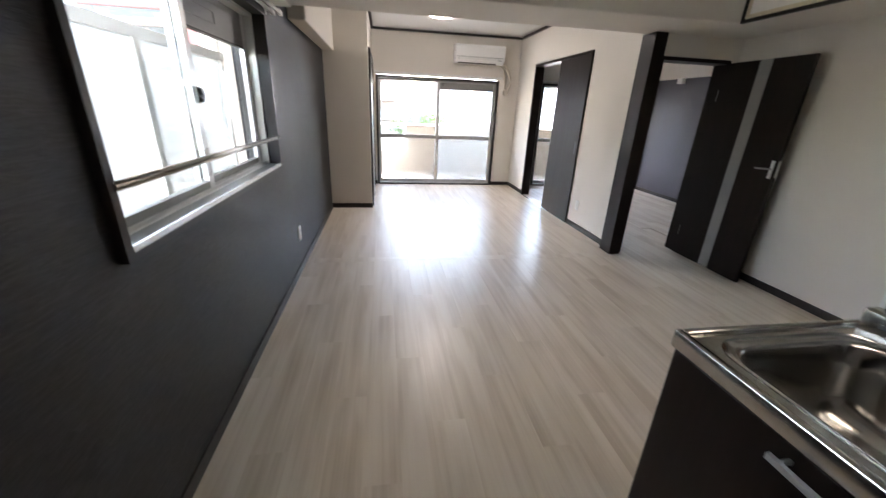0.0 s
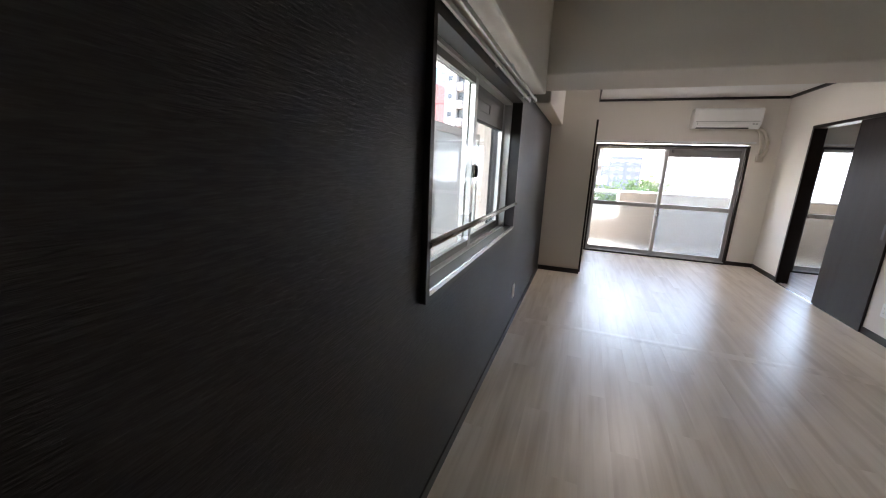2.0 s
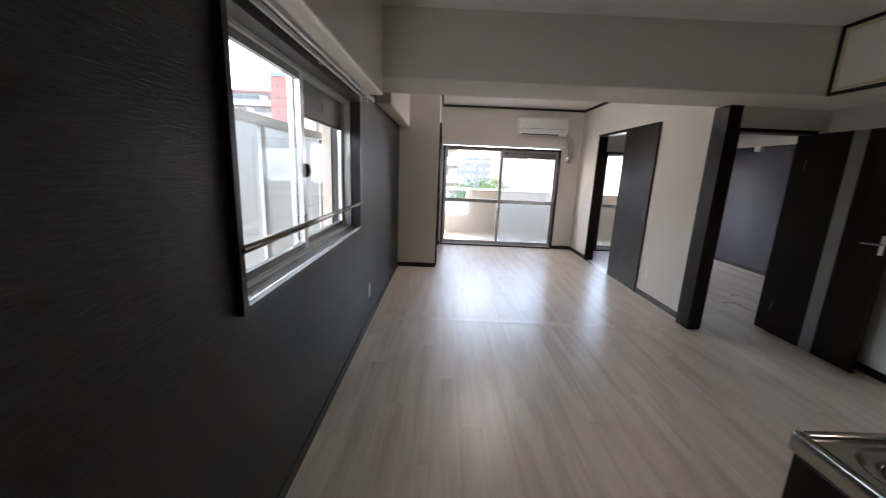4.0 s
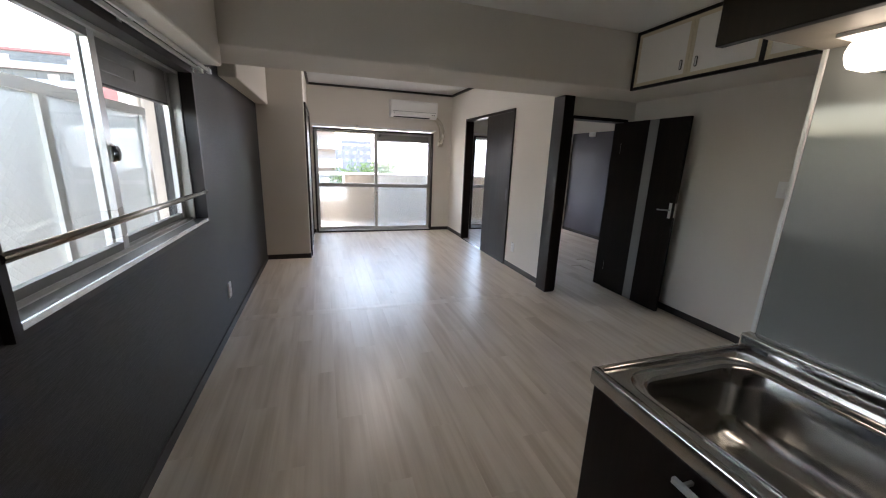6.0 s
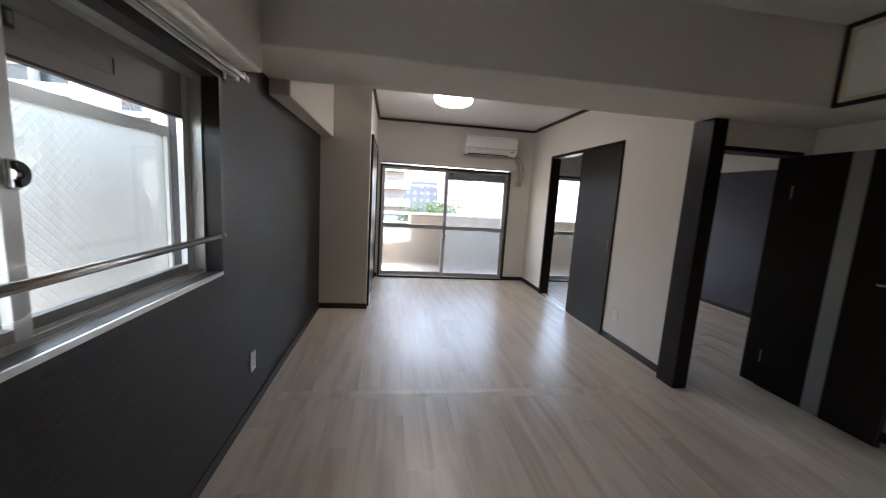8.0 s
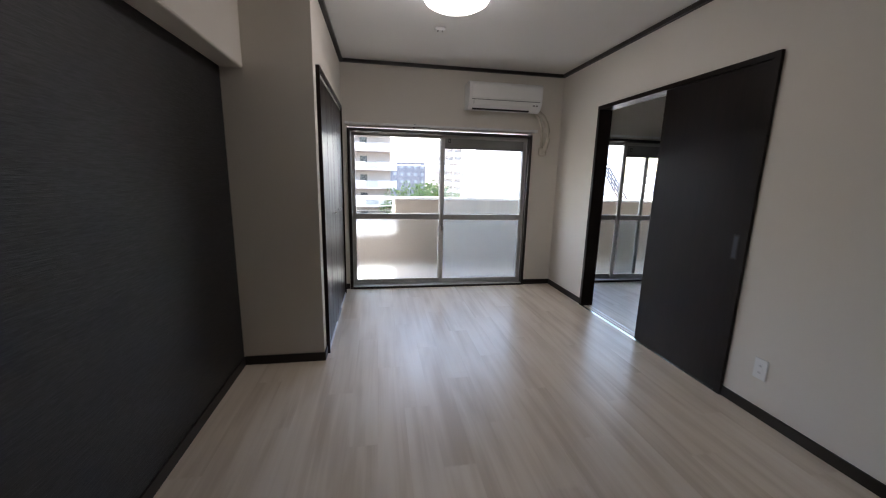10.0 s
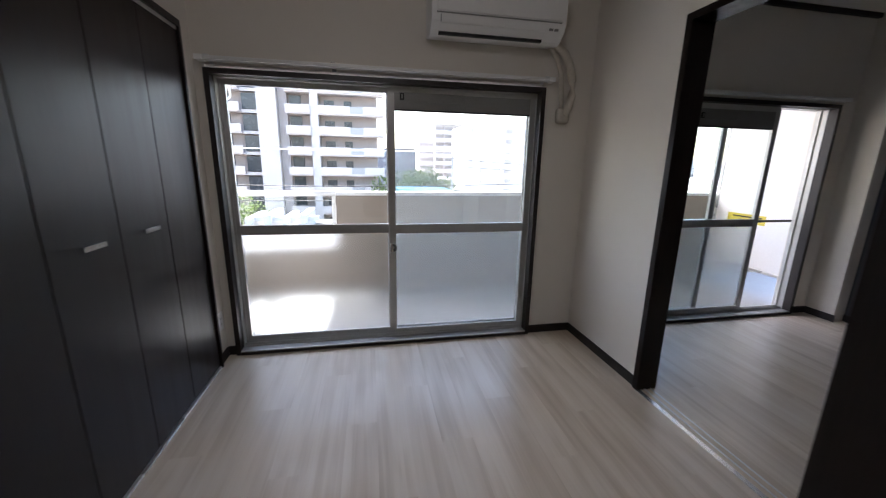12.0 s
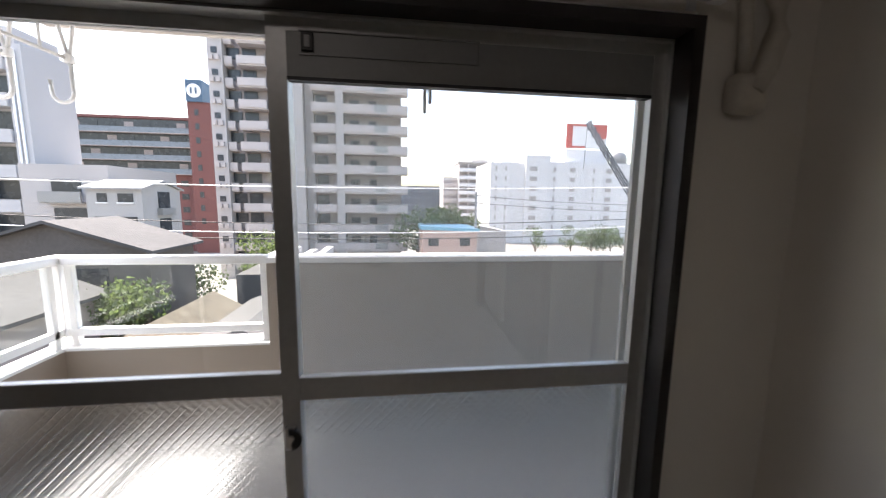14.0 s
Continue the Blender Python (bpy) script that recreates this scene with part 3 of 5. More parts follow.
# closed brown door in the kitchen wall
kd = thing("door_3", (XK, KD1, 0), "closed mid-brown wooden door in a dark frame", "door", kind="structure")
part("door_frame", boxes((XK - 0.014, 3.5, KD1 - 0.002, KD1 + 0.035, 0, 2.015), (XK - 0.014, 3.5, KD0 - 0.035, KD0 + 0.002, 0, 2.015), (XK - 0.014, 3.5, KD0 + 0.002, KD1 - 0.002, 1.978, 2.015)), DARKWOOD, kd)
part("leaf", box(XK + 0.05, XK + 0.085, KD0 + 0.004, KD1 - 0.004, 0.012, 1.976, 0.002), BROWNWOOD, kd, "mid-brown flush door leaf")
part("threshold", boxes((XK + 0.0, XK + 0.13, KD0 + 0.003, KD1 - 0.003, 0.0005, 0.011)), DARKTRIM, kd)
part("lever", tube([(XK + 0.05, KD0 + 0.07, 0.98), (XK + 0.005, KD0 + 0.07, 0.98), (XK, KD0 + 0.08, 0.98), (XK, KD0 + 0.18, 0.98)], 0.008), VENT, kd, "dull metal lever handle")

# folding closet doors
cl = thing("closet_door", (-0.013, 5.70, 0), "dark wood four-leaf folding closet doors, closed", "closet door", kind="structure")
part("door_frame", boxes((-0.05, 0.012, 5.658, 5.677, 0, 2.005), (-0.05, 0.012, 7.099, 7.118, 0, 2.005), (-0.05, 0.012, 5.677, 7.099, 1.972, 2.005)), DARKWOOD, cl)
part("top_track", boxes((-0.03, 0.0, 5.677, 7.099, 1.955, 1.972)), ALU, cl)
part("bottom_track", boxes((-0.03, 0.006, 5.677, 7.099, 0.0, 0.012)), ALUBRIGHT, cl, "thin aluminium bottom track")
for k in range(4):
    y0 = 5.677 + k * 0.3555
    lf = part("leaf", box(-0.028, -0.002, y0 + 0.0015, y0 + 0.354, 0.018, 1.955, 0.003), DARKWOOD, cl)
    if k in (1, 2):
        hy = y0 + 0.178
        part("handle", boxes((-0.002, 0.018, hy - 0.04, hy - 0.032, 0.992, 1.0), (-0.002, 0.018, hy + 0.032, hy + 0.04, 0.992, 1.0), (0.016, 0.023, hy - 0.055, hy + 0.055, 0.986, 1.004)), CHROME, lf, "short satin bar handle")


# ---- kitchen ----
KX0, KX1, KY = 0.772, 1.262, 1.042          # counter's front edge, back and end
solid("wall_partition", boxes((1.275, 1.40, -1.55, 1.012, 0, CEIL_K)), WHITE, "off-white papered partition behind the sink", "wall")

unit = thing("sink_unit", (KX0 + 0.02, KY - 0.02, 0), "dark brown kitchen sink cabinet", "sink cabinet")
part("body", boxes((KX0 + 0.03, KX1, -1.40, KY - 0.008, 0.06, 0.70), (KX0 + 0.03, KX0 + 0.045, -1.40, KY - 0.008, 0.70, 0.885), (KX0 + 0.045, KX1, KY - 0.024, KY - 0.008, 0.70, 0.885)), DARKWOOD, unit)
part("plinth", boxes((KX0 + 0.09, KX1, -1.40, KY - 0.03, 0.0, 0.06)), BLACK, unit, "recessed black plinth")
for k in range(4):
    y1 = KY - 0.008 - k * 0.60
    dr = part("door", box(KX0 + 0.008, KX0 + 0.028, y1 - 0.597, y1, 0.07, 0.88, 0.002), DARKWOOD, unit)
    hy = y1 - 0.325
    part("handle", boxes((KX0 - 0.016, KX0 + 0.008, hy - 0.072, hy - 0.066, 0.853, 0.860), (KX0 - 0.016, KX0 + 0.008, hy + 0.066, hy + 0.072, 0.853, 0.860), (KX0 - 0.022, KX0 - 0.014, hy - 0.085, hy + 0.085, 0.851, 0.862)), ALU, dr, "satin bar handle")

# stainless worktop with a raised rim and a pressed bowl
ct = thing("sink_worktop", (KX0, KY, 0.885), "stainless steel worktop with a deep pressed sink bowl", "worktop")
BX0, BX1, BY0, BY1 = 0.842, 1.175, 0.17, 0.978


def rounded(x0, x1, y0, y1, r, n=6):
    pts = []
    for cx, cy, a0 in ((x1 - r, y1 - r, 0), (x0 + r, y1 - r, 90), (x0 + r, y0 + r, 180), (x1 - r, y0 + r, 270)):
        pts += [(cx + r * math.cos(radians(a0 + 90 * k / n)), cy + r * math.sin(radians(a0 + 90 * k / n))) for k in range(n + 1)]
    return pts


def loft(bm, rings, cap=False):
    vr = [[bm.verts.new(p) for p in ring] for ring in rings]
    n = len(vr[0])
    for a, b in zip(vr, vr[1:]):
        for k in range(n):
            f = bm.faces.new((a[k], a[(k + 1) % n], b[(k + 1) % n], b[k]))
            f.smooth = True
    if cap:
        bm.faces.new(vr[-1])
    return vr


bowl = bmesh.new()
rings = []
for inset, r, z in ((-0.03, 0.075, 0.9195), (-0.027, 0.073, 0.9155), (-0.012, 0.068, 0.9145), (-0.004, 0.066, 0.9125), (0.0, 0.065, 0.906), (0.008, 0.066, 0.86), (0.016, 0.07, 0.80), (0.026, 0.07, 0.765), (0.048, 0.06, 0.748), (0.075, 0.05, 0.744)):
    rings.append([(x, y, z) for x, y in rounded(BX0 + inset, BX1 - inset, BY0 + inset, BY1 - inset, r)])
loft(bowl, rings, True)
bmesh.ops.recalc_face_normals(bowl, faces=bowl.faces)
bmesh.ops.reverse_faces(bowl, faces=bowl.faces)
part("bowl", bowl, STEEL, ct)
deck = bmesh.new()
hole = rounded(BX0 - 0.029, BX1 + 0.029, BY0 - 0.029, BY1 + 0.029, 0.074)
outer = []
for x, y in hole:                                     # the deck reaches from the bowl's rim to the raised border
    cx, cy = (BX0 + BX1) / 2, (BY0 + BY1) / 2
    s = max(abs(x - cx) / ((BX1 - BX0) / 2 + 0.029), abs(y - cy) / ((BY1 - BY0) / 2 + 0.029))
    outer.append((min(max(cx + (x - cx) / s * 1.25, KX0 + 0.016), KX1 - 0.03), min(max(cy + (y - cy) / s * 1.25, -0.02), KY - 0.016)))
loft(deck, [[(x, y, 0.9195) for x, y in hole], [(x, y, 0.9185) for x, y in outer]])
bmesh.ops.recalc_face_normals(deck, faces=deck.faces)
part("deck", deck, STEEL, ct)
part("drainboard", boxes((KX0 + 0.016, KX1 - 0.03, -1.40, -0.02, 0.912, 0.9185)), STEEL, ct)
rim = smooth(box(KX0, KX0 + 0.017, -1.40, KY, 0.885, 0.927, 0.005))
part("front_edge", rim, STEEL, ct, "rounded polished front edge")
part("end_edge", smooth(box(KX0 + 0.0172, KX1, KY - 0.017, KY, 0.885, 0.9265, 0.005)), STEEL, ct)
part("backsplash", smooth(box(KX1 - 0.032, KX1 + 0.012, -1.40, KY - 0.013, 0.905, 0.968, 0.008)), STEEL, ct, "folded steel upstand at the back")
part("name_plate", boxes((KX1 - 0.0335, KX1 - 0.0318, KY - 0.085, KY - 0.05, 0.934, 0.944)), BLACK, ct, "small dark maker's plate")
dr = part("drain", lathe([(0.062, 0), (0.062, 0.004), (0.05, 0.006), (0.045, 0.001)], (1.07, 0.42, 0.744), 28), CHROME, ct, "round drain cover")
part("drain_cap", lathe([(0.043, 0.0), (0.043, 0.005), (0.02, 0.008)], (1.07, 0.42, 0.745), 28), BLACK, dr)
part("wire_rack", tube([(0.90, 0.88, 0.752), (1.02, 0.86, 0.752), (1.03, 0.60, 0.752), (1.02, 0.32, 0.752)], 0.003, 8), CHROME, ct, "thin wire across the bowl")

# glossy wall panel with a white edge profile
pn = thing("kitchen_panel", (1.272, KY, 0.968), "glossy white splash panel with a slim white edge", "wall panel")
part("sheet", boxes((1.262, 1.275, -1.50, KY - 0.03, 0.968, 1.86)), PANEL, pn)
part("edge_profile", box(1.257, 1.279, KY - 0.03, KY - 0.02, 0.969, 1.86, 0.002), RAILWHITE, pn)

# wall cupboard over the sink
uc = thing("wall_cupboard", (0.945, 1.027, 1.62), "dark-fronted wall cupboard above the sink", "wall cupboard")
part("body", boxes((0.965, 1.275, -1.40, 1.025, 1.65, 2.30)), CARCASS, uc, "grey-beige cupboard carcass")
for k in range(4):
    part("door", box(0.943, 0.963, 1.027 - 0.6 * (k + 1) + 0.003, 1.027 - 0.6 * k, 1.62, 2.30, 0.002), DARKWOOD, uc)
lt = thing("sink_light", (1.22, 0.92, 1.65), "glowing white tube lamp above the sink", "lamp")
# back mount, plus an added plate over the cover that blocks light going up
part("mount", boxes((1.235, 1.262, 0.36, 0.92, 1.585, 1.65), (1.158, 1.235, 0.325, 0.95, 1.6425, 1.65)), PLASTIC, lt)
part("cover", smooth(box(1.165, 1.24, 0.33, 0.945, 1.58, 1.642, 0.026)), TUBEGLOW, lt, "glowing milky cover")

# ceiling cupboards along the kitchen's far wall
tc = thing("ceiling_cupboard", (2.81, 3.26, BEAM), "white-doored ceiling cupboard with dark trim and cream frames", "cupboard")
part("body", boxes((2.83, XK, -1.55, 3.258, BEAM, CEIL_K)), WHITE, tc)
part("trim_frame", boxes((2.805, 2.832, -1.55, 3.258, BEAM, BEAM + 0.022), (2.805, 2.832, -1.55, 3.258, CEIL_K - 0.022, CEIL_K), (2.805, 2.832, 3.236, 3.258, BEAM + 0.022, CEIL_K - 0.022),
                         (2.805, 2.832, 2.198, 2.224, BEAM + 0.022, CEIL_K - 0.022), (2.805, 2.832, 1.16, 1.186, BEAM + 0.022, CEIL_K - 0.022)), DARKTRIM, tc, "dark brown trim")
for p0, p1 in ((2.224, 3.236), (1.186, 2.198)):
    mid = (p0 + p1) / 2
    for k, (a, b) in enumerate(((mid, p1), (p0, mid))):
        z0, z1 = BEAM + 0.024, CEIL_K - 0.024
        fr = part("door", boxes((2.812, 2.83, a + 0.002, a + 0.028, z0, z1), (2.812, 2.83, b - 0.028, b - 0.002, z0, z1), (2.812, 2.83, a + 0.028, b - 0.028, z0, z0 + 0.026), (2.812, 2.83, a + 0.028, b - 0.028, z1 - 0.026, z1)), CREAMPAINT, tc, "cream door frame")
        part("door_panel", boxes((2.816, 2.828, a + 0.028, b - 0.028, z0 + 0.026, z1 - 0.026)), DOORWHITE, fr, "white papered door panel")
        hy = a + 0.062 if k == 0 else b - 0.062
        cup = part("pull", prism(rounded(-0.036, 0.036, -0.011, 0.011, 0.0109, 5), 0.004, Matrix.Translation((2.816, hy, z0 + 0.095)) @ pose(0, 0, 0, 0, -90, 0)), BLACK, fr, "oval dark metal pull")
        part("pull_rim", prism(rounded(-0.03, 0.03, -0.006, 0.006, 0.0059, 5), 0.002, Matrix.Translation((2.812, hy, z0 + 0.095)) @ pose(0, 0, 0, 0, -90, 0)), ALU, cup)


# ---- fixtures ----
def wall_plate(name, c, n, label, category, holes):
    """A rounded wall plate at c that faces n (along x)."""
    ob = thing(name, c, label, category, "wall plates")
    s = 1 if n > 0 else -1
    x = c[0]
    lo, hi = sorted((x, x + s * 0.009))
    part("plate", box(lo, hi, c[1] - 0.036, c[1] + 0.036, c[2] - 0.06, c[2] + 0.06, 0.003), PLASTIC, ob)
    lo, hi = sorted((x + s * 0.008, x + s * 0.011))
    part("insert", box(lo, hi, c[1] - 0.014, c[1] + 0.014, c[2] - 0.034, c[2] + 0.034, 0.001), PLASTIC, ob)
    lo, hi = sorted((x + s * 0.0105, x + s * 0.0118))
    for dz in holes:
        part("slot", boxes((lo, hi, c[1] - 0.006, c[1] - 0.004, c[2] + dz - 0.006, c[2] + dz + 0.006), (lo, hi, c[1] + 0.004, c[1] + 0.006, c[2] + dz - 0.006, c[2] + dz + 0.006)), VENT, ob)
    return ob


wall_plate("wall_outlet", (XL, 3.515, 0.318), 1, "white plastic wall outlet on the charcoal wall", "outlet", (-0.02, 0.02))
wall_plate("wall_outlet", (XR, 4.59, 0.285), -1, "white plastic wall outlet beside the sliding door", "outlet", (-0.02, 0.02))
wall_plate("wall_outlet", (-0.013, 7.19, 0.28), 1, "white plastic wall outlet beside the window", "outlet", (-0.02, 0.02))
wall_plate("light_switch", (XK, 2.233, 1.25), -1, "white plastic light switch on the kitchen wall", "switch", ())
jb = thing("junction_box", (5.03, 6.44, 1.90), "small white box high on the slate wall", "box")
part("cover", box(4.99, 5.05, 6.38, 6.50, 1.87, 1.95, 0.008), PLASTIC, jb)

# flush ceiling lamp
cl2 = thing("ceiling_light", (0.87, 5.50, CEIL_L), "round white flush ceiling lamp, switched on", "ceiling lamp")
part("base", lathe([(0.215, 0.0), (0.215, -0.06), (0.18, -0.064)], (0.87, 5.50, CEIL_L), 48), PLASTIC, cl2)
part("diffuser", lathe([(0.214, -0.055), (0.212, -0.085), (0.197, -0.112), (0.16, -0.132), (0.105, -0.144), (0.045, -0.149)], (0.87, 5.50, CEIL_L), 48), LAMPGLOW, cl2, "glowing milky diffuser")

# bare ceiling socket
rs = thing("ceiling_socket", (0.885, 6.24, CEIL_L), "small white ceiling lamp socket", "socket")
part("body", smooth(box(0.845, 0.925, 6.215, 6.265, CEIL_L - 0.024, CEIL_L, 0.006)), PLASTIC, rs)
part("slot", boxes((0.862, 0.870, 6.225, 6.255, CEIL_L - 0.0255, CEIL_L - 0.0235)), BLACK, rs)
part("slot", boxes((0.900, 0.908, 6.225, 6.255, CEIL_L - 0.0255, CEIL_L - 0.0235)), BLACK, rs)

# air conditioner
AX0, AX1, AZ0, AZ1, AY = 1.338, 2.168, 2.038, 2.325, 7.05
ac = thing("air_conditioner", ((AX0 + AX1) / 2, YB, AZ0), "white wall-mounted split air conditioner", "air conditioner")
prof = [(YB, AZ0 + 0.02), (YB, AZ1), (AY + 0.03, AZ1), (AY + 0.008, AZ1 - 0.015), (AY, AZ1 - 0.04), (AY + 0.004, AZ0 + 0.095), (AY + 0.02, AZ0 + 0.06), (AY + 0.07, AZ0 + 0.012), (AY + 0.10, AZ0)]
shell = prism([(b, a) for a, b in prof], AX1 - AX0, Matrix(((0, 0, 1, AX0), (0, 1, 0, 0), (1, 0, 0, 0), (0, 0, 0, 1))), 0.005)
part("housing", shell, PLASTIC, ac)
part("front_panel", box(AX0 + 0.03, AX1 - 0.03, AY - 0.006, AY + 0.004, AZ0 + 0.11, AZ1 - 0.035, 0.003), PLASTIC, ac)
part("panel_gap", boxes((AX0 + 0.03, AX1 - 0.03, AY - 0.001, AY + 0.01, AZ0 + 0.099, AZ0 + 0.105)), GREYSTRIP, ac, "thin dark seam")
flap = prism([(0.0, 0.0), (0.052, 0.034), (0.056, 0.030), (0.004, -0.006)], AX1 - AX0 - 0.17, Matrix(((0, 0, 1, AX0 + 0.05), (-1, 0, 0, AY + 0.072), (0, 1, 0, AZ0 + 0.022), (0, 0, 0, 1))))
part("louvre", flap, PLASTIC, ac, "white air louvre")
part("outlet_slot", boxes((AX0 + 0.05, AX1 - 0.13, AY + 0.060, AY + 0.082, AZ0 + 0.006, AZ0 + 0.026)), BLACK, ac, "dark air outlet slot")
part("display", boxes((AX1 - 0.105, AX1 - 0.08, AY + 0.012, AY + 0.03, AZ0 + 0.060, AZ0 + 0.072), (AX1 - 0.07, AX1 - 0.045, AY + 0.012, AY + 0.03, AZ0 + 0.060, AZ0 + 0.072)), GREYSTRIP, ac, "small indicator window")
part("side_mark", boxes((AX0 + 0.052, AX0 + 0.056, AY + 0.003, AY + 0.01, AZ0 + 0.055, AZ0 + 0.092)), GREYSTRIP, ac)

pipe = thing("pipe_cover", (2.26, YB, 1.72), "cream taped refrigerant pipe curving down the wall", "pipe")
part("duct", tube([(2.10, 7.20, 2.085), (2.19, 7.205, 2.065), (2.26, 7.215, 2.02), (2.305, 7.222, 1.95), (2.335, 7.226, 1.86), (2.342, 7.228, 1.77), (2.325, 7.232, 1.69), (2.298, 7.238, 1.64)], 0.027, 14), CREAM, pipe)
part("drain_hose", tube([(2.14, 7.22, 2.07), (2.22, 7.24, 2.0), (2.26, 7.245, 1.90), (2.275, 7.247, 1.78), (2.28, 7.25, 1.68)], 0.016, 10), CREAM, pipe)
part("wall_sleeve", smooth(box(2.245, 2.34, 7.22, YB, 1.585, 1.685, 0.02)), CREAM, pipe, "cream putty-sealed wall sleeve")


# ---- balcony ----
BZ = -0.06
solid("balcony_floor", boxes((-0.70, 6.4, 7.42, 8.78, BZ - 0.18, BZ)), BALFLOOR, "grey concrete balcony floor", "floor")
solid("balcony_soffit", boxes((-0.75, 6.4, 7.42, 9.10, 2.385, 2.55)), SOFFIT, "beige painted slab above the balcony", "ceiling")
PY = 8.64
par = thing("parapet", (0.625, PY, BZ), "beige rendered balcony parapet with a white metal cap", "parapet", kind="structure")
part("parapet_wall", boxes((0.625, 6.4, PY, 8.78, BZ, 0.965)), CONCRETE, par)
part("cap", box(0.625, 6.4, PY - 0.015, 8.80, 0.965, 1.0, 0.006), RAILWHITE, par, "white metal coping")
part("low_wall", boxes((-0.50, 0.625, PY, 8.78, BZ, 0.46), (-0.60, -0.50, 7.615, 8.78, BZ, 0.46)), CONCRETE, par)
part("low_cap", boxes((-0.61, 0.625, PY - 0.01, 8.79, 0.46, 0.475), (-0.61, -0.49, 7.615, PY - 0.01, 0.46, 0.475)), RAILWHITE, par)

rail = thing("balcony_railing", (0.0, PY + 0.05, 0.475), "white metal balcony railing with clear glass infill", "railing", kind="structure")
part("top_rail", smooth(box(-0.495, 0.624, PY + 0.02, PY + 0.085, 0.955, 1.01, 0.012)), RAILWHITE, rail)
part("top_rail", smooth(box(-0.56, -0.495, 7.615, PY + 0.085, 0.955, 1.01, 0.012)), RAILWHITE, rail)
part("bottom_rail", box(-0.50, 0.624, PY + 0.03, PY + 0.07, 0.535, 0.58, 0.004), RAILWHITE, rail)
part("bottom_rail", box(-0.55, -0.51, 7.615, PY + 0.03, 0.535, 0.58, 0.004), RAILWHITE, rail)
for x, y in ((-0.528, PY + 0.05), (-0.465, PY + 0.05), (-0.528, PY - 0.02), (0.595, PY + 0.05), (-0.528, 7.64)):
    part("rail_post", box(x - 0.018, x + 0.018, y - 0.018, y + 0.018, 0.475, 0.956, 0.003), RAILWHITE, rail)
no_shadow(part("pane", box(-0.445, 0.575, PY + 0.047, PY + 0.053, 0.58, 0.955), GLASS, rail))
no_shadow(part("pane", box(-0.533, -0.527, 7.66, PY - 0.04, 0.58, 0.955), GLASS, rail))

PIERGREY = material("pale_grey_render", (0.56, 0.57, 0.58), 0.85, vary=0.07, grain=80, bump=0.3)
solid("pier", box(-0.70, 0.042, 7.42, 7.61, BZ, 2.384, 0.006), PIERGREY, "pale grey rendered pier beside the balcony window", "pier")

# balcony partition board beyond the bedroom
pb = thing("partition_board", (5.2, 8.0, BZ), "white balcony partition board with a yellow notice", "partition")
YELLOW = material("yellow_notice", (0.62, 0.50, 0.06), 0.6, vary=0.1, grain=60, bump=0)
part("board", boxes((5.19, 5.205, 7.45, 8.60, 0.20, 1.90)), RAILWHITE, pb)
part("board_frame", boxes((5.18, 5.215, 7.43, 7.46, BZ, 1.93), (5.18, 5.215, 8.58, 8.61, BZ, 1.93), (5.18, 5.215, 7.46, 8.58, 1.90, 1.93), (5.18, 5.215, 7.46, 8.58, 0.17, 0.20)), ALUBRIGHT, pb)
part("notice", boxes((5.1855, 5.1895, 7.98, 8.42, 0.69, 0.795)), YELLOW, pb)
part("notice_text", boxes((5.184, 5.1855, 8.02, 8.36, 0.757, 0.772), (5.184, 5.1855, 8.02, 8.28, 0.722, 0.735)), BLACK, pb)
# handrail across the open bedroom window
hb = thing("guard_bar", (4.4, 7.40, 0.84), "thin dark guard bar across the open window", "guard bar")
part("bar", tube([(2.98, 7.405, 0.845), (4.74, 7.405, 0.845)], 0.011, 10), DARKTRIM, hb)

# laundry-pole hangers under the slab
def hanger(x, y):
    h = thing("laundry_hanger", (x, y, 2.385), "white metal laundry-pole hanger under the balcony slab", "laundry hanger", "laundry hangers")
    part("plate", boxes((x - 0.09, x + 0.09, y - 0.05, y + 0.05, 2.37, 2.385)), RAILWHITE, h)
    part("strut", tube([(x - 0.07, y, 2.37), (x - 0.004, y, 2.045)], 0.009, 8), RAILWHITE, h)
    part("strut", tube([(x + 0.07, y, 2.37), (x + 0.004, y, 2.045)], 0.009, 8), RAILWHITE, h)
    part("collar", smooth(box(x - 0.018, x + 0.018, y - 0.018, y + 0.018, 2.01, 2.055, 0.006)), RAILWHITE, h)
    pts = [(x + 0.004, y, 2.015), (x + 0.006, y, 1.88)] + [(x + 0.006 - 0.05 + 0.05 * math.cos(a), y, 1.87 - 0.05 * math.sin(a)) for a in (radians(180 * k / 8) for k in range(9))] + [(x - 0.096, y, 1.93)]
    part("hook", tube(pts, 0.010, 8), RAILWHITE, h)
    part("arm", tube([(x, y, 2.03), (x - 0.16, y - 0.25, 2.09), (x - 0.24, y - 0.40, 2.12)], 0.009, 8), RAILWHITE, h)
    for k in range(3):
        part("arm_stay", tube([(x - 0.055 - 0.07 * k, y - 0.085 - 0.11 * k, 2.05 + 0.028 * k), (x - 0.055 - 0.07 * k, y - 0.085 - 0.11 * k, 2.385)], 0.007, 8), RAILWHITE, h)
    return h


hanger(-0.24, 8.55)
hanger(-0.47, 8.50)
peg = thing("hanging_peg", (1.53, 8.0, 2.385), "pair of grey pegs hanging from a cord", "peg")
part("cord", tube([(1.53, 8.0, 2.385), (1.53, 8.0, 1.80)], 0.002, 6), ALU, peg)
part("peg", smooth(box(1.512, 1.526, 7.992, 8.008, 1.72, 1.86, 0.005)), VENT, peg)
part("peg", smooth(box(1.535, 1.549, 7.992, 8.008, 1.76, 1.89, 0.005)), VENT, peg)

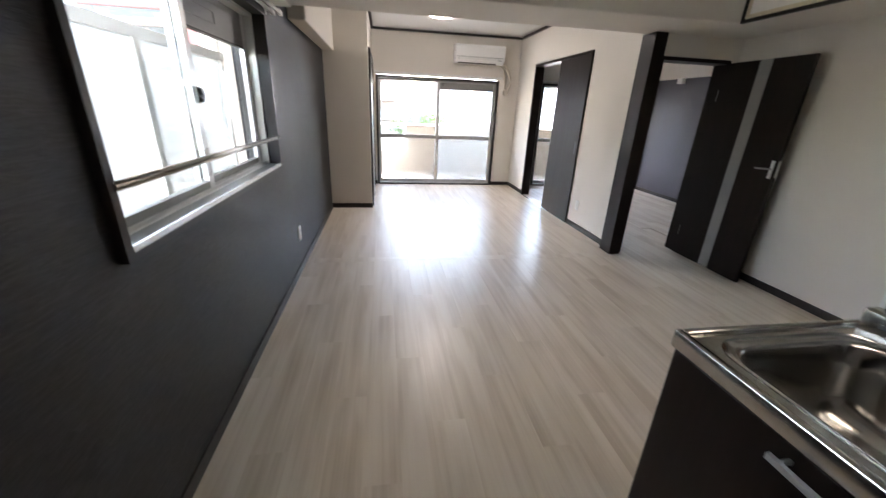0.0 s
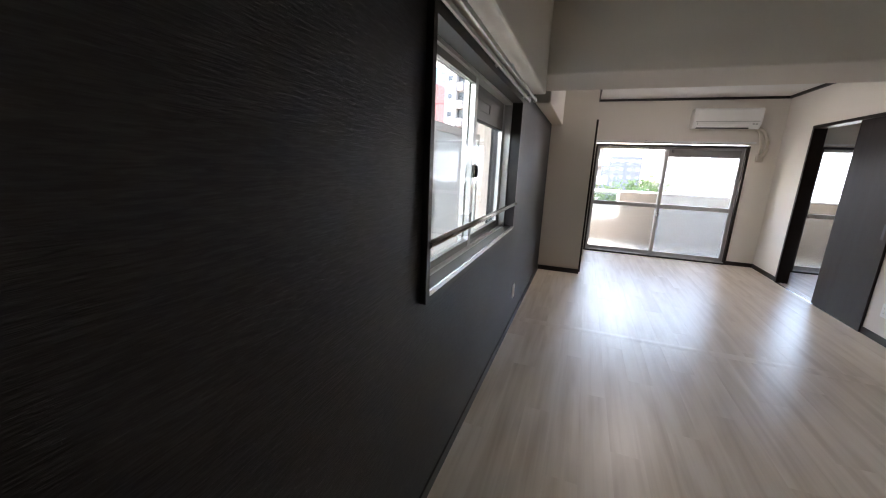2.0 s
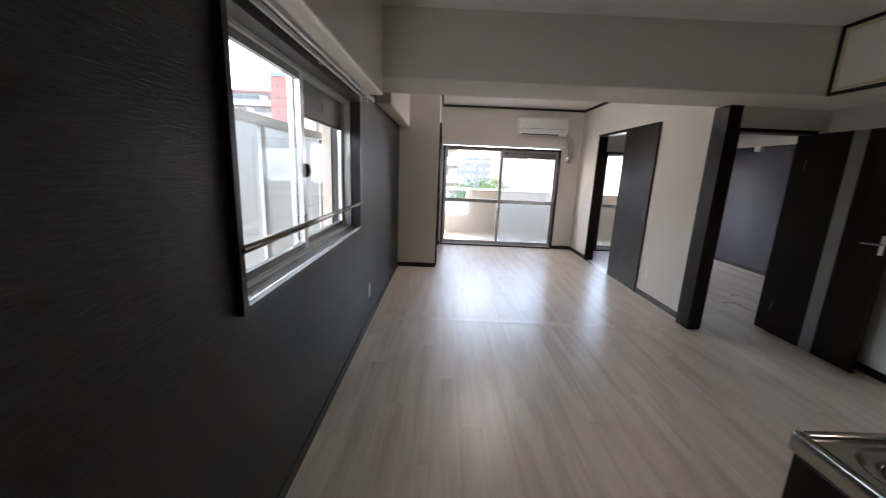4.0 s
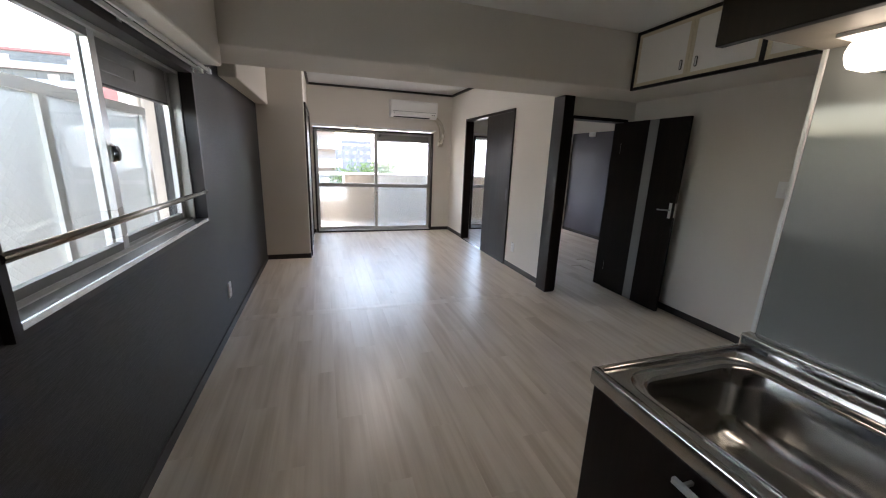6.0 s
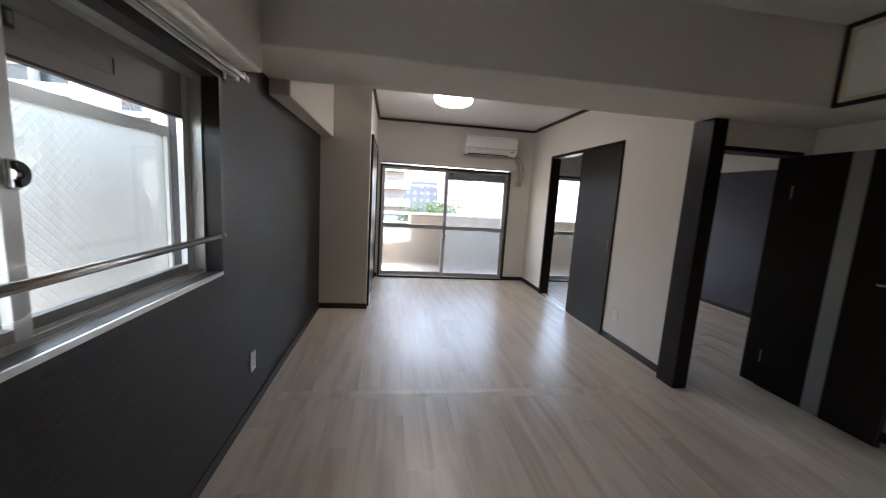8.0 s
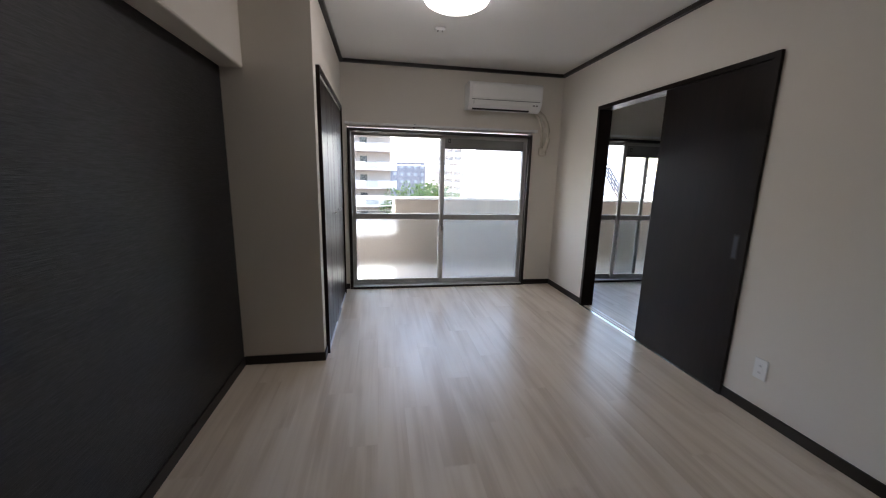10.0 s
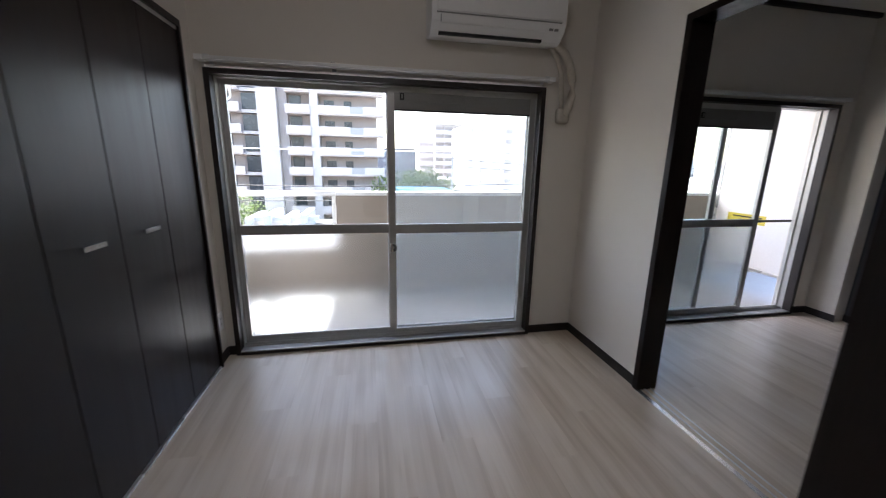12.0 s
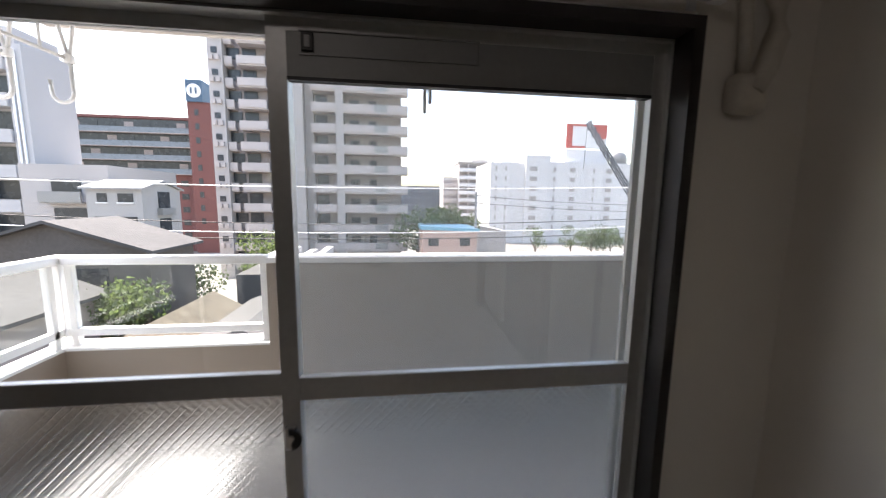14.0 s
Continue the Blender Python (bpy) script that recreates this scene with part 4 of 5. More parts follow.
solid("wall_side_return", boxes((-1.14, -0.76, 3.70, 4.5, -0.06, 2.5)), SOFFIT, "beige painted return of the outer wall beside the screen", "wall")
# out-of-view slab, added to keep direct sun out of the side window
solid("side_soffit", boxes((-1.9, -0.76, -1.7, 4.7, 2.5, 2.62)), SOFFIT, "unseen beige slab added above the side ledge to block sun", "ceiling")

# frosted screen outside the side window
sc = thing("privacy_screen", (-0.95, 2.5, -0.06), "pale green wired-glass privacy screen in an aluminium frame", "screen")
solid("side_ledge", boxes((-1.30, -0.74, -1.7, 4.7, -0.25, -0.06)), BALFLOOR, "grey concrete ledge outside the side window", "ledge")
SX = -0.95
part("frame", boxes((SX - 0.02, SX + 0.02, 0.60, 3.52, 1.585, 1.635), (SX - 0.02, SX + 0.02, 0.60, 3.52, 0.36, 0.41)), ALU, sc)
for y in (0.60, 1.55, 2.52, 3.48):
    part("screen_post", boxes((SX - 0.019, SX + 0.021, y - 0.025, y + 0.025, -0.06, 1.585)), ALU, sc)
for a, b in ((0.625, 1.525), (1.575, 2.495), (2.545, 3.455)):
    no_shadow(part("pane", boxes((SX - 0.003, SX + 0.003, a, b, 0.41, 1.585)), SCREENGLASS, sc))
part("drain_pipe", tube([(-1.02, 3.62, -0.06), (-1.02, 3.62, 2.5)], 0.035, 12), RAILWHITE, sc, "white downpipe beside the screen")

# ---- the town ----
GZ = -10.5
GROUND = material("town_ground", (0.20, 0.19, 0.175), 0.9, vary=0.35, grain=1.2, bump=0, blotch=0.08)
BEIGE = material("beige_facade", (0.32, 0.275, 0.255), 0.8, vary=0.05, grain=6, bump=0, blotch=0.3)
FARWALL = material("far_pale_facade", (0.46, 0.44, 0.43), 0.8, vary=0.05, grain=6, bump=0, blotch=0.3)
PALE = material("pale_facade", (0.42, 0.39, 0.375), 0.8, vary=0.05, grain=6, bump=0, blotch=0.3)
WHITEWALL = material("white_facade", (0.66, 0.66, 0.66), 0.8, vary=0.04, grain=6, bump=0, blotch=0.3)
BALW = material("balcony_front", (0.46, 0.415, 0.395), 0.8, vary=0.04, grain=6, bump=0, blotch=0.4)
TAUPE = material("taupe_recess", (0.30, 0.27, 0.26), 0.8, vary=0.1, grain=6, bump=0)
DUSK = material("dark_window_and_shade", (0.035, 0.04, 0.045), 0.25, vary=0.3, grain=3, bump=0, tint=0.6)
BRICK = material("red_brick_facade", (0.15, 0.060, 0.054), 0.8, vary=0.12, grain=9, bump=0, blotch=0.4)
BLUEGLASS = material("blue_balcony_glass", (0.15, 0.18, 0.21), 0.3, vary=0.1, grain=3, bump=0)
NAVY = material("navy_facade", (0.075, 0.085, 0.11), 0.7, vary=0.1, grain=4, bump=0)
SIGNBLUE = material("sign_navy", (0.05, 0.10, 0.16), 0.5, vary=0.05, grain=4, bump=0)
SIGNRED = material("sign_red", (0.50, 0.09, 0.07), 0.5, vary=0.05, grain=4, bump=0)
CLADDING = material("white_cladding", (0.46, 0.45, 0.455), 0.7, vary=0.05, grain=4, bump=0, blotch=0.4)
ROOFWHITE = material("bright_metal_roof", (0.32, 0.32, 0.32), 0.45, vary=0.1, grain=5, bump=0)
ROOFGREY = material("grey_sheet_roof", (0.085, 0.082, 0.08), 0.75, vary=0.3, grain=5, bump=0, spec=0.2, blotch=0.5)
ROOFTAN = material("weathered_roof", (0.13, 0.11, 0.085), 0.9, vary=0.4, grain=3, bump=0, spec=0.15)
BLUEROOF = material("blue_metal_roof", (0.16, 0.38, 0.48), 0.5, vary=0.1, grain=4, bump=0)
OLDWALL = material("old_brown_boards", (0.10, 0.085, 0.075), 0.85, vary=0.3, grain=7, bump=0, blotch=0.6)
SALMON = material("salmon_facade", (0.52, 0.36, 0.30), 0.8, vary=0.08, grain=4, bump=0)
LEAF = material("foliage", (0.07, 0.10, 0.045), 0.7, vary=0.5, grain=3, bump=0, tint=0.5)
ln, ll = LEAF.node_tree.nodes, LEAF.node_tree.links.new
lt_, lm = ln.new("ShaderNodeBsdfTranslucent"), ln.new("ShaderNodeMixShader")      # light through the leaves
lt_.inputs[0].default_value, lm.inputs[0].default_value = (0.15, 0.20, 0.065, 1), 0.5
ll(ln["Principled BSDF"].outputs[0], lm.inputs[1])
ll(lt_.outputs[0], lm.inputs[2])
ll(lm.outputs[0], ln["Material Output"].inputs[0])
HOUSEGREY = material("grey_house_render", (0.38, 0.365, 0.35), 0.85, vary=0.1, grain=5, bump=0, blotch=0.4)
BARK = material("bark", (0.12, 0.09, 0.07), 0.9, vary=0.2, grain=20, bump=0)
WIRE = material("cable", (0.03, 0.03, 0.03), 0.6, vary=0.1, grain=4, bump=0)

far = 1500
solid("ground", boxes((-far, far, 9.5, far, GZ - 1, GZ), (-far, -1.4, -far, 9.5, GZ - 1, GZ)), GROUND, "grey town ground that runs to the horizon", "ground")


def block(name, at, label, walls, mat, roof=None):
    """A building: an Empty with its wall mesh and a roof slab."""
    b = thing(name, at, label, "building")
    part("wall", boxes(*walls), mat, b)
    return b


def shared(name, data_from, parent, dx, dy, dz):
    """A further piece that shares another's mesh."""
    ob = new(name, data_from.data)
    ob.parent = parent
    ob.location = (dx, dy, dz)
    BASE[ob] = BASE[parent]
    return ob


# tall apartment tower across the street
FY = 63.0
tw = block("apartment_tower", (-11, FY, GZ), "tall beige and taupe apartment tower with stacked balconies",
           [(-24.0, -22.1, FY, FY + 14, GZ, 40), (-22.1, 2.2, FY + 1.6, FY + 14, GZ, 40), (-14.3, -11.7, FY - 0.1, FY + 1.6, GZ, 40), (-7.2, -6.1, FY - 0.3, FY + 1.6, GZ, 40)], PALE)
part("recess", boxes((-22.0, -14.4, FY + 1.5, FY + 1.7, GZ, 39.5), (-11.6, -7.3, FY + 1.5, FY + 1.7, GZ, 39.5), (-6.0, 2.15, FY + 1.45, FY + 1.7, GZ, 39.5)), BEIGE, tw, "taupe tiled recess")
part("slot", boxes((-11.65, -10.45, FY + 0.9, FY + 1.5, GZ, 39.5)), TAUPE, tw, "dark vertical slot")
part("roof", boxes((-24.1, 2.7, FY - 0.2, FY + 14.2, 40, 40.5)), TAUPE, tw)
S = 2.87
first = {}
for k in range(17):
    z = 12.0 - 2.87 * 7 + S * k - 0.05
    pieces = (
        ("balcony", BALW, [(-20.2, -16.5, FY - 0.35, FY - 0.2, z - 1.05, z), (-20.2, -20.05, FY - 0.2, FY + 1.5, z - 1.05, z), (-20.2, -16.5, FY - 0.2, FY + 1.5, z - 1.25, z - 1.05)]),
        ("side_balcony", BALW, [(-22.05, -21.0, FY + 0.3, FY + 0.45, z - 1.05, z), (-22.05, -21.0, FY + 0.45, FY + 1.5, z - 1.25, z - 1.05)]),
        ("window", DUSK, [(-20.0, -18.2, FY + 1.35, FY + 1.5, z, z + 1.45)]),
        ("window", DUSK, [(-22.0, -20.4, FY + 1.3, FY + 1.5, z, z + 1.4)]),
        ("window", DUSK, [(-16.4, -14.5, FY + 0.75, FY + 1.5, z - 0.75, z + 1.35)]),
        ("floor_band", PALE, [(-16.5, -14.3, FY + 0.6, FY + 1.5, z - 1.3, z - 0.85)]),
        ("balcony", BALW, [(-10.5, -7.2, FY - 0.6, FY - 0.45, z - 1.05, z), (-10.5, -10.35, FY - 0.45, FY + 1.5, z - 1.05, z), (-10.5, -7.2, FY - 0.45, FY + 1.5, z - 1.25, z - 1.05)]),
        ("window", DUSK, [(-10.2, -8.6, FY + 1.3, FY + 1.5, z, z + 1.4)]),
        ("balcony", BALW, [(-6.1, -1.7, FY - 0.45, FY - 0.3, z - 1.1, z), (0.2, 3.15, FY - 0.45, FY - 0.3, z - 1.1, z), (3.0, 3.15, FY - 0.3, FY + 1.5, z - 1.1, z), (-6.1, 3.15, FY - 0.3, FY + 1.5, z - 1.3, z - 1.1), (-1.7, 0.2, FY - 0.45, FY - 0.3, z - 1.3, z - 1.0)]),
        ("railing", VENT, [(-1.7, 0.2, FY - 0.42, FY - 0.36, z - 1.0, z - 0.05)]),
        ("window", DUSK, [(-5.4, -4.0, FY + 1.3, FY + 1.46, z, z + 0.9)]),
        ("window", DUSK, [(-2.6, -1.5, FY + 1.3, FY + 1.46, z - 0.9, z + 0.9)]),
        ("window", DUSK, [(-23.5, -22.7, FY - 0.06, FY, z + 0.2, z + 1.0)]),
        ("cooler_box", BALW, [(-23.7, -23.2, FY - 0.4, FY, z - 0.7, z - 0.1)]),
        ("cooler_box", BALW, [(-22.9, -22.4, FY - 0.4, FY, z - 0.7, z - 0.1)]),
    )
    for j, (nm, mt, bs) in enumerate(pieces):
        if k == 0:
            first[j] = part(nm, boxes(*bs), mt, tw)
        else:
            shared(nm, first[j], tw, 0, 0, S * k)

# red-brick apartment block with a sign tower
RY = 92.0
rb = block("brick_building", (-50, RY, GZ), "red-brick apartment block with rows of glass balconies", [(-66, -40.3, RY, RY + 12, GZ, 17.0), (-40.3, -36.0, RY - 2.5, RY + 9, GZ, 20.2)], BRICK)
part("roof", boxes((-66.2, -40.3, RY - 0.4, RY + 12, 17.0, 17.5)), BRICK, rb)
part("sign_box", boxes((-40.2, -37.1, RY - 2.9, RY + 6, 20.2, 24.4)), SIGNBLUE, rb, "navy rooftop sign box")
disc = lathe([(1.35, -0.1), (1.35, 0.0), (1.0, 0.02)], (0, 0, 0), 28)
bmesh.ops.transform(disc, matrix=Matrix.Translation((-38.65, RY - 2.95, 22.3)) @ pose(0, 0, 0, 90, 0, 0), verts=disc.verts)
part("emblem", disc, RAILWHITE, rb, "white round emblem")
for d in (-0.45, 0.45):
    part("emblem_mark", boxes((-38.65 + d - 0.16, -38.65 + d + 0.16, RY - 3.12, RY - 3.04, 21.7, 22.9)), SIGNBLUE, rb)
# flat sheet on the wall, its dark colour stands for the galleries' shade
part("recess", boxes((-65.8, -41.0, RY - 0.08, RY - 0.02, 5.8, 16.9)), DUSK, rb, "dark sheet for the shade inside the open galleries")
for k in range(4):
    z = 14.2 - 2.75 * k
    part("balcony", boxes((-66, -40.8, RY - 1.2, RY - 1.0, z, z + 1.0)), BLUEGLASS, rb)
    part("slab", boxes((-66, -40.8, RY - 1.25, RY, z - 0.18, z)), TAUPE, rb)
    for j in range(7):
        part("window", boxes((-63.6 + 3.3 * j, -61.9 + 3.3 * j, RY - 0.14, RY - 0.05, z + 0.9, z + 2.1)), BEIGE if (j + k) % 3 == 0 else DUSK, rb)

for k in range(5):
    for j in range(7):
        part("window", boxes((-63.6 + 3.3 * j, -62.2 + 3.3 * j, RY - 0.05, RY + 0.05, 3.4 - 2.75 * k, 4.6 - 2.75 * k)), DUSK, rb)
for k in range(9):
    part("window", boxes((-39.0, -38.2, RY - 2.56, RY - 2.46, 17.6 - 2.75 * k, 18.8 - 2.75 * k)), DUSK, rb)

# white clad building
wb = block("white_building", (-36, 44, GZ), "white clad building with deep balcony openings", [(-52, -31.3, 44.6, 49.0, GZ, 15.6), (-31.3, -30.0, 43.6, 48.6, GZ, 13.9), (-31.3, -30.5, 45, 48, 13.9, 14.6)], CLADDING)
for k in range(6):
    z = 12.3 - 3.0 * k
    part("balcony", boxes((-52, -31.3, 43.3, 43.5, z - 0.55, z + 0.55), (-52, -31.3, 43.5, 44.6, z - 0.55, z - 0.35)), CLADDING, wb)
    part("window", boxes((-50, -31.5, 44.5, 44.6, z + 0.6, z + 2.2)), DUSK, wb)
    part("divider", boxes((-34.6, -34.4, 43.5, 44.5, z + 0.55, z + 2.4)), CLADDING, wb)


for x in (-30.9, -30.5):
    part("drain_pipe", tube([(x, 43.5, GZ), (x, 43.5, 13.4)], 0.09, 8), RAILWHITE, wb)


def gable_roof(x0, x1, y0, y1, z, rise, over=0.4, along="y", t=0.15):
    """Two pitched slabs that meet in a ridge."""
    bm = bmesh.new()
    if along == "y":
        c = (x0 + x1) / 2
        sides = [((x0 - over, z - 0.1), (c, z + rise)), ((x1 + over, z - 0.1), (c, z + rise))]
        for (a, za), (b, zb) in sides:
            vs = [bm.verts.new(p) for p in ((a, y0 - over, za), (b, y0 - over, zb), (b, y1 + over, zb), (a, y1 + over, za), (a, y0 - over, za + t), (b, y0 - over, zb + t), (b, y1 + over, zb + t), (a, y1 + over, za + t))]
            for q in ((0, 1, 2, 3), (4, 5, 6, 7), (0, 1, 5, 4), (1, 2, 6, 5), (2, 3, 7, 6), (3, 0, 4, 7)):
                bm.faces.new([vs[i] for i in q])
        bmesh.ops.recalc_face_normals(bm, faces=bm.faces)
        return bm
    bm = gable_roof(y0, y1, -x1, -x0, z, rise, over, "y", t)
    bmesh.ops.transform(bm, matrix=pose(0, 0, 0, 0, 0, 90) @ Matrix.Scale(-1, 4, (0, 1, 0)) @ Matrix.Scale(-1, 4, (0, 1, 0)), verts=bm.verts)
    bmesh.ops.transform(bm, matrix=Matrix.Scale(-1, 4, (1, 0, 0)), verts=bm.verts)
    bmesh.ops.recalc_face_normals(bm, faces=bm.faces)
    return bm


def gable_wall(x0, x1, y0, y1, z0, z, rise):
    bm = prism([(x0, z0), (x1, z0), (x1, z), ((x0 + x1) / 2, z + rise), (x0, z)], y1 - y0, Matrix(((1, 0, 0, 0), (0, 0, 1, y0), (0, 1, 0, 0), (0, 0, 0, 1))))
    return bm


def house(at, label, x0, x1, y0, y1, z, rise, wall, roof, wins=()):
    h = thing("house", at, label, "house")
    part("wall", gable_wall(x0, x1, y0, y1, GZ, z, rise), wall, h)
    part("roof", gable_roof(x0, x1, y0, y1, z, rise), roof, h)
    for a, b, c, d in wins:
        w = part("window", boxes((a, b, y0 - 0.04, y0 + 0.01, c, d)), DUSK, h)
        part("sill", boxes((a - 0.08, b + 0.08, y0 - 0.10, y0 - 0.03, c - 0.1, c)), RAILWHITE, w)
    return h


# three-storey house whose ridge runs along x
h3 = thing("house", (-20.9, 41.6, GZ), "pale three-storey house with a bright metal roof", "house")
part("wall", prism([(39.0, GZ), (44.3, GZ), (44.3, 1.87), (41.65, 2.5), (39.0, 1.87)], 4.06, Matrix(((0, 0, 1, -22.9), (1, 0, 0, 0), (0, 1, 0, 0), (0, 0, 0, 1)))), HOUSEGREY, h3)
for a, b, za, zb in ((38.7, 41.65, 1.82, 2.55), (41.65, 44.6, 2.55, 1.82)):
    part("roof", prism([(a, za), (b, zb), (b, zb + 0.14), (a, za + 0.14)], 4.6, Matrix(((0, 0, 1, -23.2), (1, 0, 0, 0), (0, 1, 0, 0), (0, 0, 0, 1)))), ROOFWHITE, h3)
for a, b, c, d in ((-22.1, -21.4, 0.8, 1.5), (-20.6, -19.5, 0.8, 1.5), (-22.4, -19.3, -1.1, -0.35), (-22.1, -20.9, -3.4, -2.4)):
    w = part("window", boxes((a, b, 38.95, 39.01, c, d)), DUSK, h3)
    part("sill", boxes((a - 0.08, b + 0.08, 38.88, 38.97, c - 0.1, c)), RAILWHITE, w)
for a, b, c, d in ((41.0, 42.6, 0.2, 1.7), (41.0, 42.6, -2.0, -0.6), (40.9, 42.5, -4.4, -3.0)):
    w = part("window", boxes((-18.85, -18.79, a, b, c, d)), DUSK, h3)
    part("balcony", boxes((-18.82, -18.45, a - 0.2, b + 0.2, c - 0.5, c + 0.1)), VENT, w)
bb = block("beige_house", (-25.5, 41, GZ), "flat-roofed beige house with a balcony", [(-30.0, -23.2, 42, 52, GZ, 3.9)], PALE)
part("window", boxes((-27.6, -25.4, 41.9, 42, 1.2, 2.6)), DUSK, bb)
part("window", boxes((-27.6, -23.8, 41.9, 42, -1.9, 0.2)), DUSK, bb)
part("balcony", boxes((-28.0, -24.8, 41.0, 41.15, 0.7, 1.6), (-28.0, -24.8, 41.15, 42, 0.6, 0.75)), VENT, bb)
house((-15, 26, GZ), "old dark-gabled house with a grey corrugated roof", -19.1, -10.7, 26, 30, -1.35, 1.35, OLDWALL, ROOFGREY, ((-17.4, -15.6, -3.4, -2.2), (-14.4, -12.6, -3.4, -2.2)))
house((-9, 19, GZ), "low house with a weathered tan roof", -10.2, -6.8, 21, 27, -5.0, 1.1, BEIGE, ROOFTAN)
house((-15, 18, GZ), "low house with a pale grey roof", -17.5, -11.8, 19, 24, -3.0, 1.2, BEIGE, ROOFGREY)
house((-4, 21, GZ), "low shed with a grey metal roof", -6.2, -2.5, 20.5, 27, -4.3, 0.7, PALE, ROOFGREY)
eq = block("roof_plant", (-5.4, 31, GZ), "flat roof carrying white pipework", [(-8.8, -2.2, 31, 38, GZ, -3.6)], ROOFGREY)
for k in range(4):
    part("duct", boxes((-7.6 + 1.2 * k, -7.1 + 1.2 * k, 32, 36, -3.6, -2.6 + 0.2 * (k % 2)), (-7.6 + 1.2 * k, -6.4 + 1.2 * k, 32.5, 33, -2.9, -2.6)), CLADDING, eq)

# right-hand distance
nb = block("navy_building", (13, 162, GZ), "dark blue office block with small windows", [(2.0, 20.9, 162, 180, GZ, 6.9)], NAVY)
for r in range(5):
    for c in range(6):
        part("window", boxes((3.4 + 2.9 * c, 4.6 + 2.9 * c, 161.9, 162, 4.4 - 3.0 * r, 5.6 - 3.0 * r)), BLUEGLASS, nb)
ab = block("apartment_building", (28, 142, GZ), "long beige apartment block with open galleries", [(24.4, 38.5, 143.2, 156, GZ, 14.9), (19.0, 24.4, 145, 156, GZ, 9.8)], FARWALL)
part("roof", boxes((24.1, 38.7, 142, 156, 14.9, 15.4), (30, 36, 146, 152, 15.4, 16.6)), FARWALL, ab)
for k in range(9):
    z = 13.0 - 2.75 * k
    part("gallery", boxes((24.4, 38.5, 141.9, 142.1, z - 1.1, z), (24.4, 38.5, 142.1, 143.2, z - 1.25, z - 1.1)), WHITEWALL, ab)
    part("window", boxes((24.6, 38.3, 143.1, 143.2, z, z + 1.3)), TAUPE, ab)
    for c in range(5):
        part("pier", boxes((24.4 + 3.4 * c, 24.75 + 3.4 * c, 141.95, 143.2, z, z + 1.5)), BALW, ab)
    if k > 1:
        part("gallery", boxes((19.0, 24.3, 143.9, 144.1, z - 1.1, z)), BALW, ab)
        part("window", boxes((19.2, 24.2, 144.9, 145, z, z + 1.2)), TAUPE, ab)
wc = block("hospital_building", (46, 106, GZ), "large white building with punched windows", [(27.2, 37.0, 107, 125, GZ, 11.8), (37.0, 44.0, 106, 125, GZ, 13.8), (44.0, 71.0, 107.5, 125, GZ, 12.4)], WHITEWALL)
part("penthouse", boxes((50, 63, 110, 120, 12.4, 16.2), (31, 36, 110, 118, 11.8, 13.6)), WHITEWALL, wc)
for k in range(7):
    z = 9.6 - 2.7 * k
    for x, w in ((28.6, 0.5), (31.4, 0.5), (38.2, 2.0), (45.6, 0.6), (50.5, 1.6), (57.5, 0.5), (61.5, 1.8)):
        part("window", boxes((x, x + w, 105.9 if 37 < x < 44 else 106.9 if x < 37 else 107.4, 107.6, z, z + 1.2)), HOUSEGREY, wc)
bs = thing("billboard", (52, 108.5, 15.8), "red and white rooftop billboard", "billboard")
part("face", boxes((50.1, 62.6, 110.4, 110.9, 16.7, 23.6)), RAILWHITE, bs)
part("red_field", boxes((50.2, 52.0, 110.3, 110.42, 16.8, 23.5), (52.0, 62.5, 110.3, 110.42, 22.9, 23.5), (58.6, 62.5, 110.3, 110.42, 19.6, 22.9), (52.0, 56.0, 110.3, 110.42, 16.8, 17.4)), SIGNRED, bs)
part("frame", boxes((51, 51.3, 110.9, 111.2, 16.2, 23), (61, 61.3, 110.9, 111.2, 16.2, 23)), VENT, bs)
tank = thing("water_tank", (66.7, 110, 12.4), "dark domed water tank on the white roof", "water tank")
part("dome", lathe([(2.1, 0.0), (2.1, 1.6), (1.9, 2.5), (1.3, 3.2), (0.5, 3.55)], (66.7, 110, 12.4), 24), VENT, tank)

# lattice crane
cr = thing("crane", (54.8, 78, GZ), "tall grey lattice-boom crane with a red cab", "crane")
foot, tip = Vector((54.6, 78, -3.4)), Vector((39.3, 78, 17.1))
d = (tip - foot).normalized()
s1, s2 = d.cross(Vector((0, 1, 0))).normalized() * 0.55, Vector((0, 0.55, 0))
boom = bmesh.new()
for a, b in ((1, 1), (1, -1), (-1, 1), (-1, -1)):
    tube([foot + a * s1 + b * s2, tip + 0.5 * (a * s1 + b * s2)], 0.15, 5, boom)
n_br = 16
for k in range(n_br):
    p0, p1 = foot.lerp(tip, k / n_br), foot.lerp(tip, (k + 1) / n_br)
    for b in (1, -1):
        tube([p0 + s1 + b * s2, p1 - s1 + b * s2], 0.09, 4, boom)
        tube([p0 + b * s1 + s2, p1 + b * s1 - s2], 0.09, 4, boom)
part("boom", boom, NAVY, cr)
part("cab", boxes((52.6, 57.0, 76.5, 79.5, GZ + 1.2, -3.4)), SIGNRED, cr)
part("tracks", boxes((52.0, 57.6, 76.2, 77.2, GZ, GZ + 1.2), (52.0, 57.6, 78.8, 79.8, GZ, GZ + 1.2)), BLACK, cr)
part("cable", tube([tip, (39.0, 78, 8.0)], 0.05, 4), WIRE, cr)

